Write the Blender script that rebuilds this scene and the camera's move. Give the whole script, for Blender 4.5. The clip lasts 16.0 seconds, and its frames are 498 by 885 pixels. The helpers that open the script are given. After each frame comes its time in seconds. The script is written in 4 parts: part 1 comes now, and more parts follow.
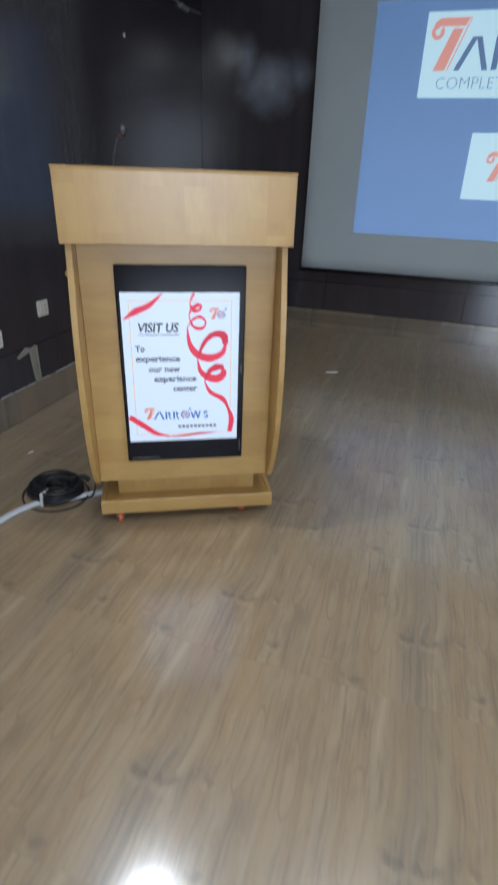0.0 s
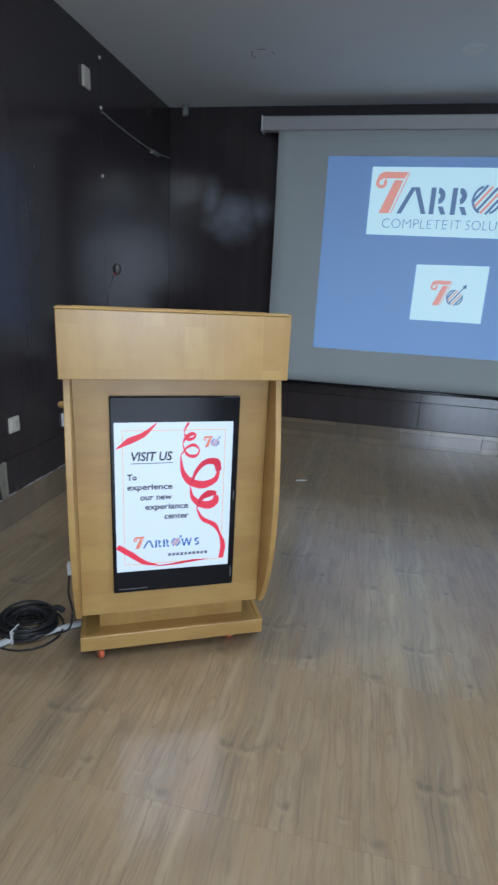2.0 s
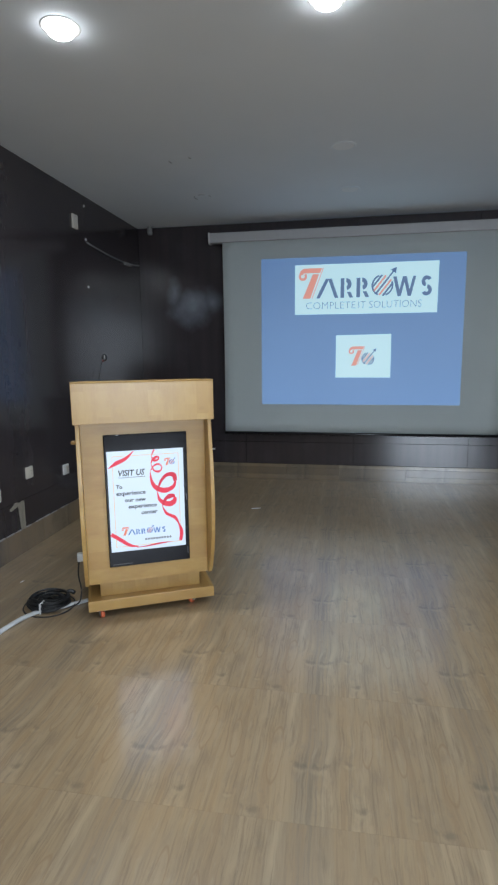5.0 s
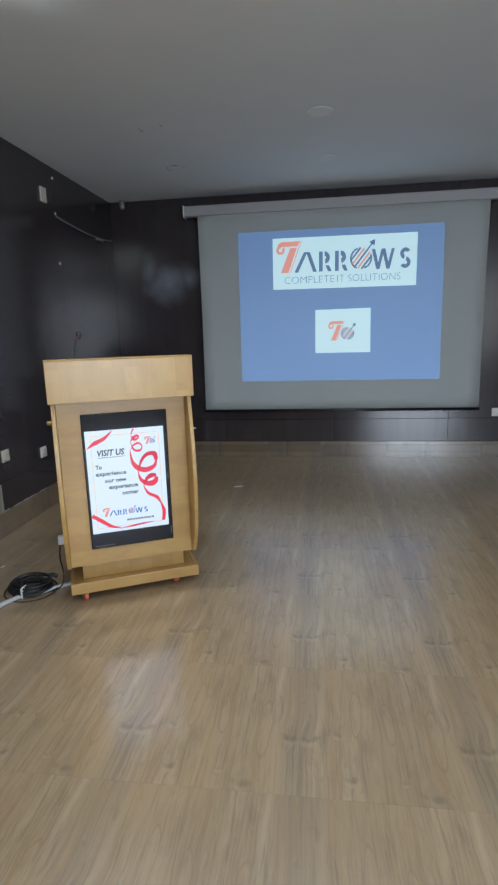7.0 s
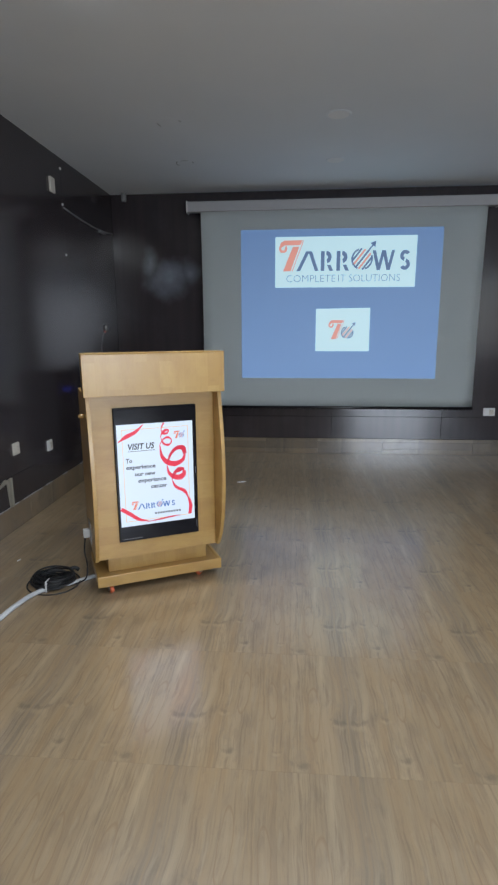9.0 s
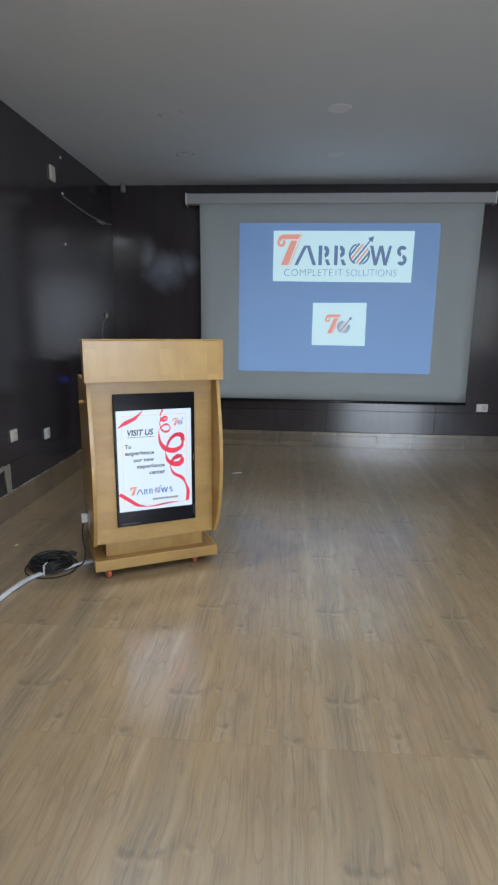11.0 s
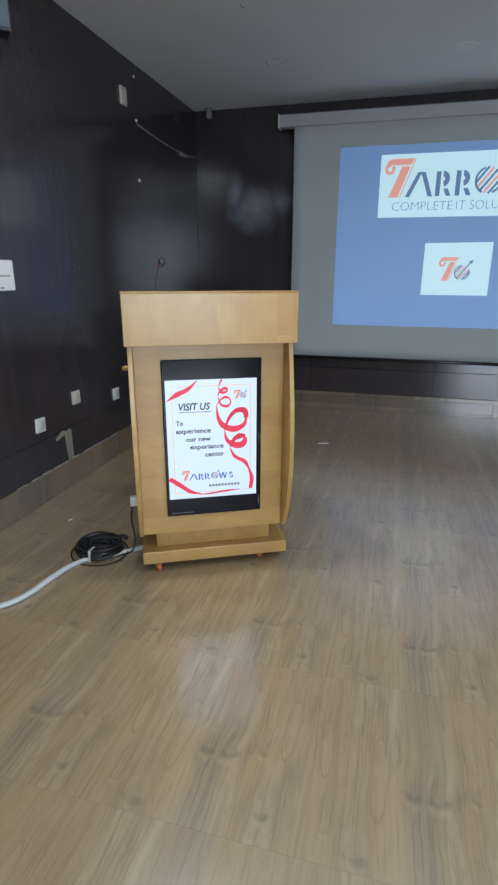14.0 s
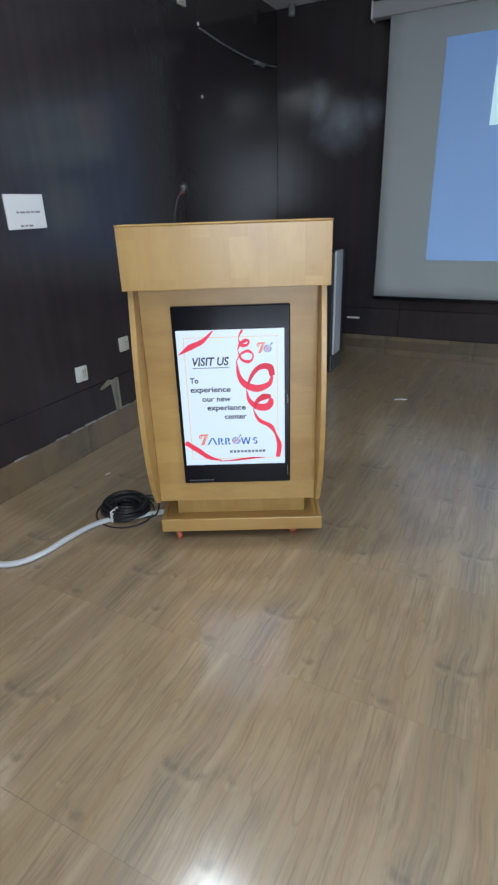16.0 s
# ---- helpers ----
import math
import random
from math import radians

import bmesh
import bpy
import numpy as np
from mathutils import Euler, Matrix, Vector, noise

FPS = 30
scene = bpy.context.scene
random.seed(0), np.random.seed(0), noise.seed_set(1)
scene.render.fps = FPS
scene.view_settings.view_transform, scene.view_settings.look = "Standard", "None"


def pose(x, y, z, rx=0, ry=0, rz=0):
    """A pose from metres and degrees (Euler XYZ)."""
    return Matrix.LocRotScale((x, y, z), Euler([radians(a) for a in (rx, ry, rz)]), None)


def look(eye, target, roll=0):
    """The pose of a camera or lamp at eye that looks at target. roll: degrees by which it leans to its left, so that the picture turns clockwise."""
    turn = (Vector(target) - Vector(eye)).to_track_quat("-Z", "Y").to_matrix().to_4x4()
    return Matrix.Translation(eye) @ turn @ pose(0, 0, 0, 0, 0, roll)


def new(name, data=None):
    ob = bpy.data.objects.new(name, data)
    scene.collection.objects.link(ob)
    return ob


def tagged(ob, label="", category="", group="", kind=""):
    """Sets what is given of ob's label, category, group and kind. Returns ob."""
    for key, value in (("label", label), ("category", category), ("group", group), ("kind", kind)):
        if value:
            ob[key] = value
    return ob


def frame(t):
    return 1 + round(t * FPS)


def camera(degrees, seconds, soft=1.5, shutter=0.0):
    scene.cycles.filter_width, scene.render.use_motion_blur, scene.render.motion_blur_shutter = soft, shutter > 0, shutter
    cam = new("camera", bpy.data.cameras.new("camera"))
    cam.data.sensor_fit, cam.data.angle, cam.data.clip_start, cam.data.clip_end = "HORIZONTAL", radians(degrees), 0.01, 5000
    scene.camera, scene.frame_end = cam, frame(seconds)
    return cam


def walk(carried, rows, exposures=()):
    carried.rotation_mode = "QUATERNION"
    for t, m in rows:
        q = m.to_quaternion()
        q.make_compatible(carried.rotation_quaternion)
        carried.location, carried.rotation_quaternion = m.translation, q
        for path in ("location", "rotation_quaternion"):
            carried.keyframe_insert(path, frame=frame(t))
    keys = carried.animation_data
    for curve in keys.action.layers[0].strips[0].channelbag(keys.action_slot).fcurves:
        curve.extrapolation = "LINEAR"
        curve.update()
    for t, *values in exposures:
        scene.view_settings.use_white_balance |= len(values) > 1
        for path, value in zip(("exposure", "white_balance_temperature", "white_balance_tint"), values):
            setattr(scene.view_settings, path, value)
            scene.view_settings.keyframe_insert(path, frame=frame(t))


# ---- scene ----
cam = camera(50.3, 16.0, soft=2.4, shutter=0.5)
ROWS = [
    (0.0, 1.0285, -1.4160, 1.2901, 63.157, -1.791, 17.509),
    (0.5, 0.8779, -1.3628, 1.3459, 68.631, -1.947, 15.804),
    (1.0, 0.8124, -1.3721, 1.3720, 71.410, -1.959, 14.488),
    (1.5, 0.8118, -1.3918, 1.3809, 72.660, -2.474, 13.504),
    (2.0, 0.8609, -1.3961, 1.3824, 73.454, -2.814, 12.158),
    (2.5, 0.8795, -1.4188, 1.3884, 75.132, -2.774, 9.410),
    (3.0, 0.9448, -1.4120, 1.3864, 76.812, -1.473, 8.997),
    (3.12, 0.9522, -1.4321, 1.3876, 76.897, -1.401, 9.062),
    (3.3, 1.0651, -1.7370, 1.4060, 78.192, -0.309, 10.047),
    (3.5, 1.0688, -1.7470, 1.4066, 78.235, -0.273, 10.079),
    (4.0, 1.1332, -1.7340, 1.3949, 78.483, 0.002, 11.225),
    (4.12, 1.1381, -1.7538, 1.3958, 78.554, 0.016, 11.192),
    (4.4, 1.2933, -2.3815, 1.4248, 80.787, 0.458, 10.134),
    (4.5, 1.2966, -2.3947, 1.4254, 80.834, 0.467, 10.112),
    (4.7, 1.2962, -2.3934, 1.4245, 80.759, 0.501, 10.034),
    (7.0, 1.2834, -2.3517, 1.3968, 78.345, 1.612, 7.506),
    (7.5, 1.2760, -2.3474, 1.3932, 77.621, 1.539, 7.171),
    (8.0, 1.1899, -2.3495, 1.4049, 77.583, 1.088, 6.284),
    (8.5, 1.0735, -2.4061, 1.4118, 77.790, 0.730, 5.331),
    (9.0, 0.9882, -2.4354, 1.4058, 77.928, 0.284, 4.615),
    (11.5, 0.9616, -2.4931, 1.3707, 77.150, -0.788, 4.279),
    (12.0, 0.9026, -2.3967, 1.3781, 73.643, -0.019, 6.539),
    (12.5, 0.9541, -2.2295, 1.3577, 71.990, 1.112, 14.325),
    (13.0, 1.0249, -2.0772, 1.3639, 72.742, -3.168, 20.790),
    (13.5, 1.0738, -2.0304, 1.3768, 72.577, -2.591, 18.464),
    (14.0, 1.0187, -1.8996, 1.3747, 72.076, -0.095, 15.003),
    (14.5, 0.9791, -1.7829, 1.3763, 70.068, 0.716, 14.886),
    (15.0, 1.0767, -1.6527, 1.3548, 68.360, 1.358, 19.621),
    (15.5, 1.2105, -1.5553, 1.3562, 66.776, 1.961, 24.017),
    (16.0, 1.2204, -1.4606, 1.3400, 66.002, 1.800, 26.532),
]
EXPOSURES = [(0.0, -0.06, 5950, 9), (1.0, 0.0, 5800, 8), (3.0, 0.0, 5750, 6), (4.4, 0.04, 6100, 6), (7.0, 0.02, 6250, 8), (9.0, 0.04, 6300, 9), (12.0, 0.06, 6200, 8), (16.0, 0.06, 6050, 7)]
walk(cam, [(t, pose(x, y, z, rx, ry, rz)) for t, x, y, z, rx, ry, rz in ROWS], EXPOSURES)

# ---- light ----
X0, X1, Y0, Y1, ZC = -0.99, 5.2, -6.2, 3.58, 2.83
world = bpy.data.worlds.new("daylight")
scene.world = world
world.use_nodes = True
sky = world.node_tree.nodes.new("ShaderNodeTexSky")
sky.sky_type, sky.sun_disc = "NISHITA", False
sky.sun_elevation, sky.sun_rotation = radians(40), radians(200)
world.node_tree.links.new(sky.outputs[0], world.node_tree.nodes["Background"].inputs[0])
world.node_tree.nodes["Background"].inputs[1].default_value = 0.1

# Unseen back window, added with an area lamp as the main fill.
WIN = (2.75, 5.05, 0.35, 2.65)
# Unseen side window in the right wall, added for a weak second fill.
SIDE = (-5.7, -1.5, 0.95, 2.6)


def area(name, where, sx, sy, watts, colour, shape="RECTANGLE"):
    lamp = bpy.data.lights.new(name, "AREA")
    lamp.shape, lamp.size, lamp.size_y, lamp.energy, lamp.color = shape, sx, sy, watts, colour
    ob = new(name, lamp)
    ob.matrix_world = where
    return ob


area("window_daylight", look(((WIN[0] + WIN[1]) / 2, Y0 + 0.02, (WIN[2] + WIN[3]) / 2), ((WIN[0] + WIN[1]) / 2, 0, (WIN[2] + WIN[3]) / 2)), 2.25, 2.25, 185, (0.85, 0.925, 1.05))
area("side_window_daylight", look((X1 - 0.02, (SIDE[0] + SIDE[1]) / 2, 1.775), (0, (SIDE[0] + SIDE[1]) / 2, 1.775)), 4.1, 1.6, 16, (0.83, 0.925, 1.07))
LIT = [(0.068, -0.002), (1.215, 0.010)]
# Seven more lit downlights out of view, added on the grid to fill the room.
UNSEEN = [(x, y) for y in (-1.75, -3.5) for x in (0.068, 1.215, 2.36)] + [(2.36, 0.010)]
UNLIT = [(1.282, 1.595), (1.34, 2.60)]
for lx, ly in LIT + UNSEEN:
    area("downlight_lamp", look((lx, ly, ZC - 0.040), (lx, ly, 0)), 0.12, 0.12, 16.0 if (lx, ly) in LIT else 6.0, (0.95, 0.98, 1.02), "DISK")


# ---- materials ----
class Nodes:
    """A short way to write node trees."""

    def __init__(self, name):
        self.mat = bpy.data.materials.new(name)
        self.mat.use_nodes = True
        self.tree = self.mat.node_tree
        self.bsdf = self.tree.nodes["Principled BSDF"]

    def add(self, kind, *links, **values):
        node = self.tree.nodes.new("ShaderNode" + kind)
        for key, value in values.items():
            if key.startswith("i_"):
                node.inputs[key[2:].replace("_", " ")].default_value = value
            else:
                setattr(node, key, value)
        for i, link in enumerate(links):
            self.put(node.inputs[i], link)
        return node

    def put(self, socket, value):
        if hasattr(value, "is_output"):
            self.tree.links.new(value, socket)
        elif value is not None:
            socket.default_value = value

    def set(self, **values):
        for key, value in values.items():
            self.put(self.bsdf.inputs[key.replace("_", " ")], value)
        return self.mat

    def math(self, op, a, b=None, clamp=False):
        return self.add("Math", a, b, operation=op, use_clamp=clamp).outputs[0]

    def coords(self, scale=(1, 1, 1), turn=(0, 0, 0)):
        tc = self.add("TexCoord").outputs["Object"]
        return self.add("Mapping", tc, None, tuple(turn), tuple(scale)).outputs[0]

    def noise(self, vec, scale, detail=4, rough=0.55, dist=0.0):
        n = self.add("TexNoise", i_Scale=scale, i_Detail=detail, i_Roughness=rough, i_Distortion=dist)
        self.put(n.inputs["Vector"], vec)
        return n.outputs["Fac"]

    def ramp(self, fac, *stops):
        r = self.add("ValToRGB", fac).color_ramp
        while len(r.elements) < len(stops):
            r.elements.new(0.5)
        for e, (p, c) in zip(r.elements, stops):
            e.position = p
            e.color = (*c, 1) if len(c) == 3 else c
        return self.tree.nodes[-1].outputs[0]

    def mix(self, fac, a, b, blend="MIX"):
        m = self.add("MixRGB", fac, blend_type=blend)
        for s, v in ((m.inputs[1], a), (m.inputs[2], b)):
            self.put(s, (*v, 1) if isinstance(v, tuple) and len(v) == 3 else v)
        return m.outputs[0]

    def grey(self, lo, hi, fac):
        return self.add("MapRange", fac, 0.0, 1.0, lo, hi).outputs[0]

    def bump(self, height, strength, distance=0.002):
        b = self.add("Bump", i_Strength=strength, i_Distance=distance)
        self.put(b.inputs["Height"], height)
        self.put(self.bsdf.inputs["Normal"], b.outputs[0])


def plain(name, colour, rough=0.5, metal=0.0, wear=0.12, scale=18.0):
    """Paint, plastic or metal with faint blotches and fine grain."""
    n = Nodes(name)
    vec = n.coords()
    big, fine = n.noise(vec, scale), n.noise(vec, scale * 14, 2)
    dark = tuple(c * (1 - wear) for c in colour)
    n.set(Base_Color=n.mix(big, dark, colour), Roughness=n.grey(max(rough - 0.08, 0.02), min(rough + 0.1, 1), fine), Metallic=metal)
    n.bump(fine, 0.08, 0.001)
    return n.mat


def glow(name, colour, strength=1.0, base=(0.02, 0.02, 0.02), rough=0.3):
    n = Nodes(name)
    n.set(Base_Color=(*base, 1), Roughness=rough, Emission_Color=(*colour, 1), Emission_Strength=strength)
    return n.mat


def stave_wood(name, length, width, upright=False):
    """Pale rubberwood board glued up from staves."""
    n = Nodes(name)
    tc = n.add("TexCoord").outputs["Object"]
    xyz = n.add("SeparateXYZ", tc).outputs
    along = n.math("ADD", xyz[0], n.math("MULTIPLY", xyz[1], 0.83))
    flat = n.add("CombineXYZ", *((xyz[2], along) if upright else (along, xyz[2])), 0.0).outputs[0]
    brick = n.add("TexBrick", i_Scale=1.0, i_Mortar_Size=0.0003, i_Brick_Width=length, i_Row_Height=width, i_Bias=0.0, offset=0.37)
    n.put(brick.inputs["Vector"], flat)
    n.put(brick.inputs["Color1"], (0.0, 0.0, 0.0, 1))
    n.put(brick.inputs["Color2"], (1.0, 1.0, 1.0, 1))
    n.put(brick.inputs["Mortar"], (0.15, 0.15, 0.15, 1))
    grain = n.noise(n.add("Mapping", tc, None, None, (60.0, 60.0, 5.0) if upright else (5.0, 5.0, 60.0)).outputs[0], 2.2, 6, 0.6, 0.35)
    cloud = n.noise(tc, 5.5, 3)
    tone = n.mix(brick.outputs["Color"], (0.440, 0.258, 0.072), (0.545, 0.346, 0.108))
    tone = n.mix(n.grey(0.0, 0.6, grain), tone, (0.41, 0.238, 0.062))
    tone = n.mix(n.grey(0.0, 0.34, cloud), tone, (0.58, 0.395, 0.145))
    varnish = n.ramp(n.noise(n.add("Mapping", tc, None, None, (3.0, 3.0, 9.0) if not upright else (9.0, 9.0, 3.0)).outputs[0], 1.3, 5, 0.65), (0.44, (0, 0, 0)), (0.68, (0.55, 0.55, 0.55)))
    tone = n.mix(varnish, tone, (0.375, 0.205, 0.058))
    knots = n.ramp(n.noise(n.add("Mapping", tc, None, None, (7.0, 7.0, 22.0)).outputs[0], 1.4, 1), (0.0, (1, 1, 1)), (0.27, (0, 0, 0)))
    tone = n.mix(n.math("MULTIPLY", knots, 0.6), tone, (0.30, 0.15, 0.05))
    n.set(Base_Color=tone, Roughness=n.grey(0.26, 0.42, grain), Coat_Weight=0.25, Coat_Roughness=0.2)
    n.bump(grain, 0.06, 0.001)
    return n.mat


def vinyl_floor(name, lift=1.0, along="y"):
    """Wood-print vinyl: tan strips, a grey streaked strip, long ovals and paired knots, the same print on every tile."""
    n = Nodes(name)
    tc = n.add("TexCoord").outputs["Object"]
    if along == "x":
        tc = n.add("Mapping", tc, None, (0, 0, radians(90)), None).outputs[0]
    rnd = n.add("ObjectInfo").outputs["Random"]
    xyz = n.add("SeparateXYZ", tc).outputs
    warp = n.noise(tc, 3.2, 3)
    wx = n.math("ADD", xyz[0], n.math("MULTIPLY", n.math("SUBTRACT", warp, 0.5), 0.04))
    wv = n.add("CombineXYZ", wx, xyz[1], 0.0).outputs[0]

    def grain(across, length, detail=4, rough=0.6, dist=0.3):
        return n.noise(n.add("Mapping", wv, None, None, (across, length, 1.0)).outputs[0], 1.0, detail, rough, dist)

    def mask(fac, lo, hi, top):
        return n.ramp(fac, (lo, (0, 0, 0)), (hi, (top, top, top)))

    def band(centre, half, top):
        off = n.math("DIVIDE", n.math("ABSOLUTE", n.math("SUBTRACT", wx, centre)), half)
        return n.math("MULTIPLY", n.math("SUBTRACT", 1.0, off, True), top)

    strip, streak, thread, fine = grain(15.0, 0.8, 2), grain(62.0, 2.3, 5, 0.65), grain(125.0, 3.2, 4, 0.7), grain(190.0, 11.0, 3)
    patch, cloud, blot = grain(11.0, 3.4, 3), n.noise(tc, 4.2, 4), grain(34.0, 17.0, 4)
    base = n.ramp(strip, (0.34, (0.267, 0.182, 0.099)), (0.46, (0.315, 0.225, 0.126)), (0.56, (0.294, 0.218, 0.130)), (0.66, (0.359, 0.267, 0.160)))
    base = n.mix(mask(cloud, 0.42, 0.66, 0.45), base, (0.279, 0.189, 0.099))
    base = n.mix(mask(patch, 0.52, 0.70, 0.5), base, (0.242, 0.180, 0.109))
    base = n.mix(n.math("MULTIPLY", band(0.045, 0.085, 1.0), mask(streak, 0.36, 0.62, 0.75)), base, (0.199, 0.171, 0.129))
    base = n.mix(n.math("MULTIPLY", band(-0.045, 0.03, 1.0), 0.3), base, (0.384, 0.299, 0.190))
    dark = n.math("MULTIPLY", mask(thread, 0.51, 0.66, 0.62), n.math("ADD", mask(patch, 0.38, 0.58, 0.75), band(-0.15, 0.07, 0.5)))
    base = n.mix(dark, base, (0.125, 0.091, 0.055))
    base = n.mix(mask(streak, 0.51, 0.68, 0.52), base, (0.190, 0.134, 0.077))
    base = n.mix(mask(fine, 0.52, 0.82, 0.22), base, (0.175, 0.136, 0.090))
    # the long oval figures
    for cx, cy, rx, ry in ((-0.088, -0.04, 0.026, 0.15), (0.238, 0.06, 0.022, 0.13), (-0.245, 0.02, 0.02, 0.11)):
        dx = n.math("DIVIDE", n.math("SUBTRACT", wx, cx), rx)
        dy = n.math("DIVIDE", n.math("SUBTRACT", xyz[1], cy), ry)
        far = n.math("SQRT", n.math("ADD", n.math("MULTIPLY", dx, dx), n.math("MULTIPLY", dy, dy)))
        base = n.mix(n.ramp(far, (0.0, (0.4, 0.4, 0.4)), (0.8, (0.25, 0.25, 0.25)), (0.93, (0.0, 0.0, 0.0))), base, (0.344, 0.247, 0.142))
        base = n.mix(n.ramp(far, (0.80, (0, 0, 0)), (0.93, (0.6, 0.6, 0.6)), (1.0, (0, 0, 0))), base, (0.231, 0.148, 0.075))
    # knots, each with a pale halo
    for kx, ky, size, deep in ((0.010, -0.085, 1.15, 0.45), (0.072, -0.088, 1.2, 0.45), (0.175, -0.055, 0.85, 0.4), (0.205, -0.248, 0.85, 0.5), (-0.139, -0.29, 1.1, 0.42), (-0.222, -0.241, 0.6, 0.4)):
        dx = n.math("MULTIPLY", n.math("SUBTRACT", wx, kx), 30.0 / size)
        dy = n.math("MULTIPLY", n.math("SUBTRACT", n.math("SUBTRACT", xyz[1], ky), n.math("MULTIPLY", n.math("ABSOLUTE", n.math("SUBTRACT", wx, kx)), 0.35)), 62.0 / size)
        rough_edge = n.math("MULTIPLY", n.math("SUBTRACT", blot, 0.5), 4.2)
        far = n.math("ADD", n.math("SQRT", n.math("ADD", n.math("MULTIPLY", dx, dx), n.math("MULTIPLY", dy, dy))), rough_edge)
        low = n.math("ADD", dy, 1.25)
        halo = n.math("SQRT", n.math("ADD", n.math("MULTIPLY", dx, dx), n.math("MULTIPLY", low, low)))
        base = n.mix(n.ramp(halo, (0.1, (0.55, 0.55, 0.55)), (0.95, (0, 0, 0))), base, (0.389, 0.293, 0.167))
        tail = n.math("ADD", n.math("MULTIPLY", n.math("ABSOLUTE", dx), 0.85), n.math("MULTIPLY", n.math("ABSOLUTE", dy), 0.085))
        base = n.mix(n.ramp(n.math("ADD", tail, rough_edge), (0.1, (0.3, 0.3, 0.3)), (0.8, (0, 0, 0))), base, (0.190, 0.152, 0.105))
        base = n.mix(n.ramp(far, (0.0, (deep, deep, deep)), (1.0, (0, 0, 0))), base, (0.109, 0.085, 0.057))
    base = n.mix(mask(grain(24.0, 7.0, 4, 0.65), 0.54, 0.68, 0.36), base, (0.161, 0.117, 0.076))
    base = n.mix(mask(grain(30.0, 6.0, 4, 0.65, 0.5), 0.56, 0.70, 0.34), base, (0.355, 0.276, 0.181))
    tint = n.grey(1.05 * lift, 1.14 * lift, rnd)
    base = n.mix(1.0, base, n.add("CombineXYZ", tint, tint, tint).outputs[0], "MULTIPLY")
    scuff = n.noise(n.add("NewGeometry").outputs["Position"], 1.6, 5)
    n.set(Base_Color=base, Roughness=n.grey(0.30, 0.44, scuff), Specular_IOR_Level=0.5, Coat_Weight=0.9, Coat_Roughness=n.grey(0.10, 0.21, scuff), Coat_IOR=1.8)
    n.bump(n.mix(0.5, fine, thread), 0.03, 0.001)
    return n.mat


def dark_laminate():
    """Glossy dark brown-black laminate with faint upright grain, smudges and a pale blue-grey patch beside the screen.
    """
    n = Nodes("dark_laminate")
    geo = n.add("NewGeometry").outputs["Position"]
    wide = n.noise(n.add("Mapping", geo, None, None, (14.0, 14.0, 0.5)).outputs[0], 1.0, 4, 0.55)
    tone = n.ramp(wide, (0.3, (0.0315, 0.0265, 0.0290)), (0.7, (0.0405, 0.0325, 0.0345)))
    dust = n.noise(geo, 2.0, 5)
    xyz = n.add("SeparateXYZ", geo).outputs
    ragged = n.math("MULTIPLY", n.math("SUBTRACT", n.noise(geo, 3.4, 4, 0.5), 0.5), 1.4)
    pale_patch = None
    # Three ragged ellipses, mixed into the base colour as one pale patch.
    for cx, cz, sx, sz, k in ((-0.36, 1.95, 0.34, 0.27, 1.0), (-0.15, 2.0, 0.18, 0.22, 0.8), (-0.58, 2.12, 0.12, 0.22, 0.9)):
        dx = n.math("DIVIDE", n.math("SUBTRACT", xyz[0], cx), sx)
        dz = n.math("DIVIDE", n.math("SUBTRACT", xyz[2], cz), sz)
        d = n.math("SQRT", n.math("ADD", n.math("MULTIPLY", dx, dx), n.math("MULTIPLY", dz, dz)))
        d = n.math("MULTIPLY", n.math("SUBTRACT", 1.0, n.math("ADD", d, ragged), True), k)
        pale_patch = d if pale_patch is None else n.math("MAXIMUM", pale_patch, d)
    here = n.math("MULTIPLY", pale_patch, n.math("GREATER_THAN", xyz[1], 3.3))
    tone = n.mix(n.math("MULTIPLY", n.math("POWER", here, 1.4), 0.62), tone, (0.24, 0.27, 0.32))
    smudge = n.ramp(n.noise(geo, 3.1, 6, 0.65), (0.5, (0, 0, 0)), (0.75, (0.09, 0.09, 0.09)))
    tone = n.mix(smudge, tone, (0.10, 0.105, 0.12))
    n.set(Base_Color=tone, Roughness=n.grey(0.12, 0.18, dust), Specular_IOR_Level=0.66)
    n.bump(n.noise(geo, 0.9, 1), 0.006, 0.004)
    return n.mat


def ceiling_paint():
    n = Nodes("ceiling_paint")
    vec = n.coords()
    big, fine = n.noise(vec, 0.9, 5), n.noise(vec, 55, 3)
    n.set(Base_Color=n.mix(big, (0.68, 0.72, 0.75), (0.78, 0.815, 0.845)), Roughness=0.85)
    n.bump(fine, 0.15, 0.002)
    return n.mat


WOOD, WOOD_TOP = stave_wood("stave_wood", 0.46, 0.097), stave_wood("upright_stave_wood", 0.13, 0.062, True)
# The skirtings take the floor print, scaled to 0.66, 0.40 and 0.56.
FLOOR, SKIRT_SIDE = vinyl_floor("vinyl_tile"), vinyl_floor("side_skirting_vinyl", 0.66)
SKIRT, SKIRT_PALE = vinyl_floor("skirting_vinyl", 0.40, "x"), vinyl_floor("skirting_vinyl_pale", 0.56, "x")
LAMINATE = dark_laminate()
CEIL = ceiling_paint()
PAINT = plain("wall_paint", (0.16, 0.15, 0.15), 0.8)
GROUT = plain("joint_filler", (0.27, 0.205, 0.135), 0.9)
WHITE = plain("white_plastic", (0.72, 0.72, 0.70), 0.35, wear=0.06)
IVORY = plain("ivory_plastic", (0.60, 0.56, 0.48), 0.4, wear=0.1)
GREY = plain("grey_paint", (0.52, 0.55, 0.58), 0.4)
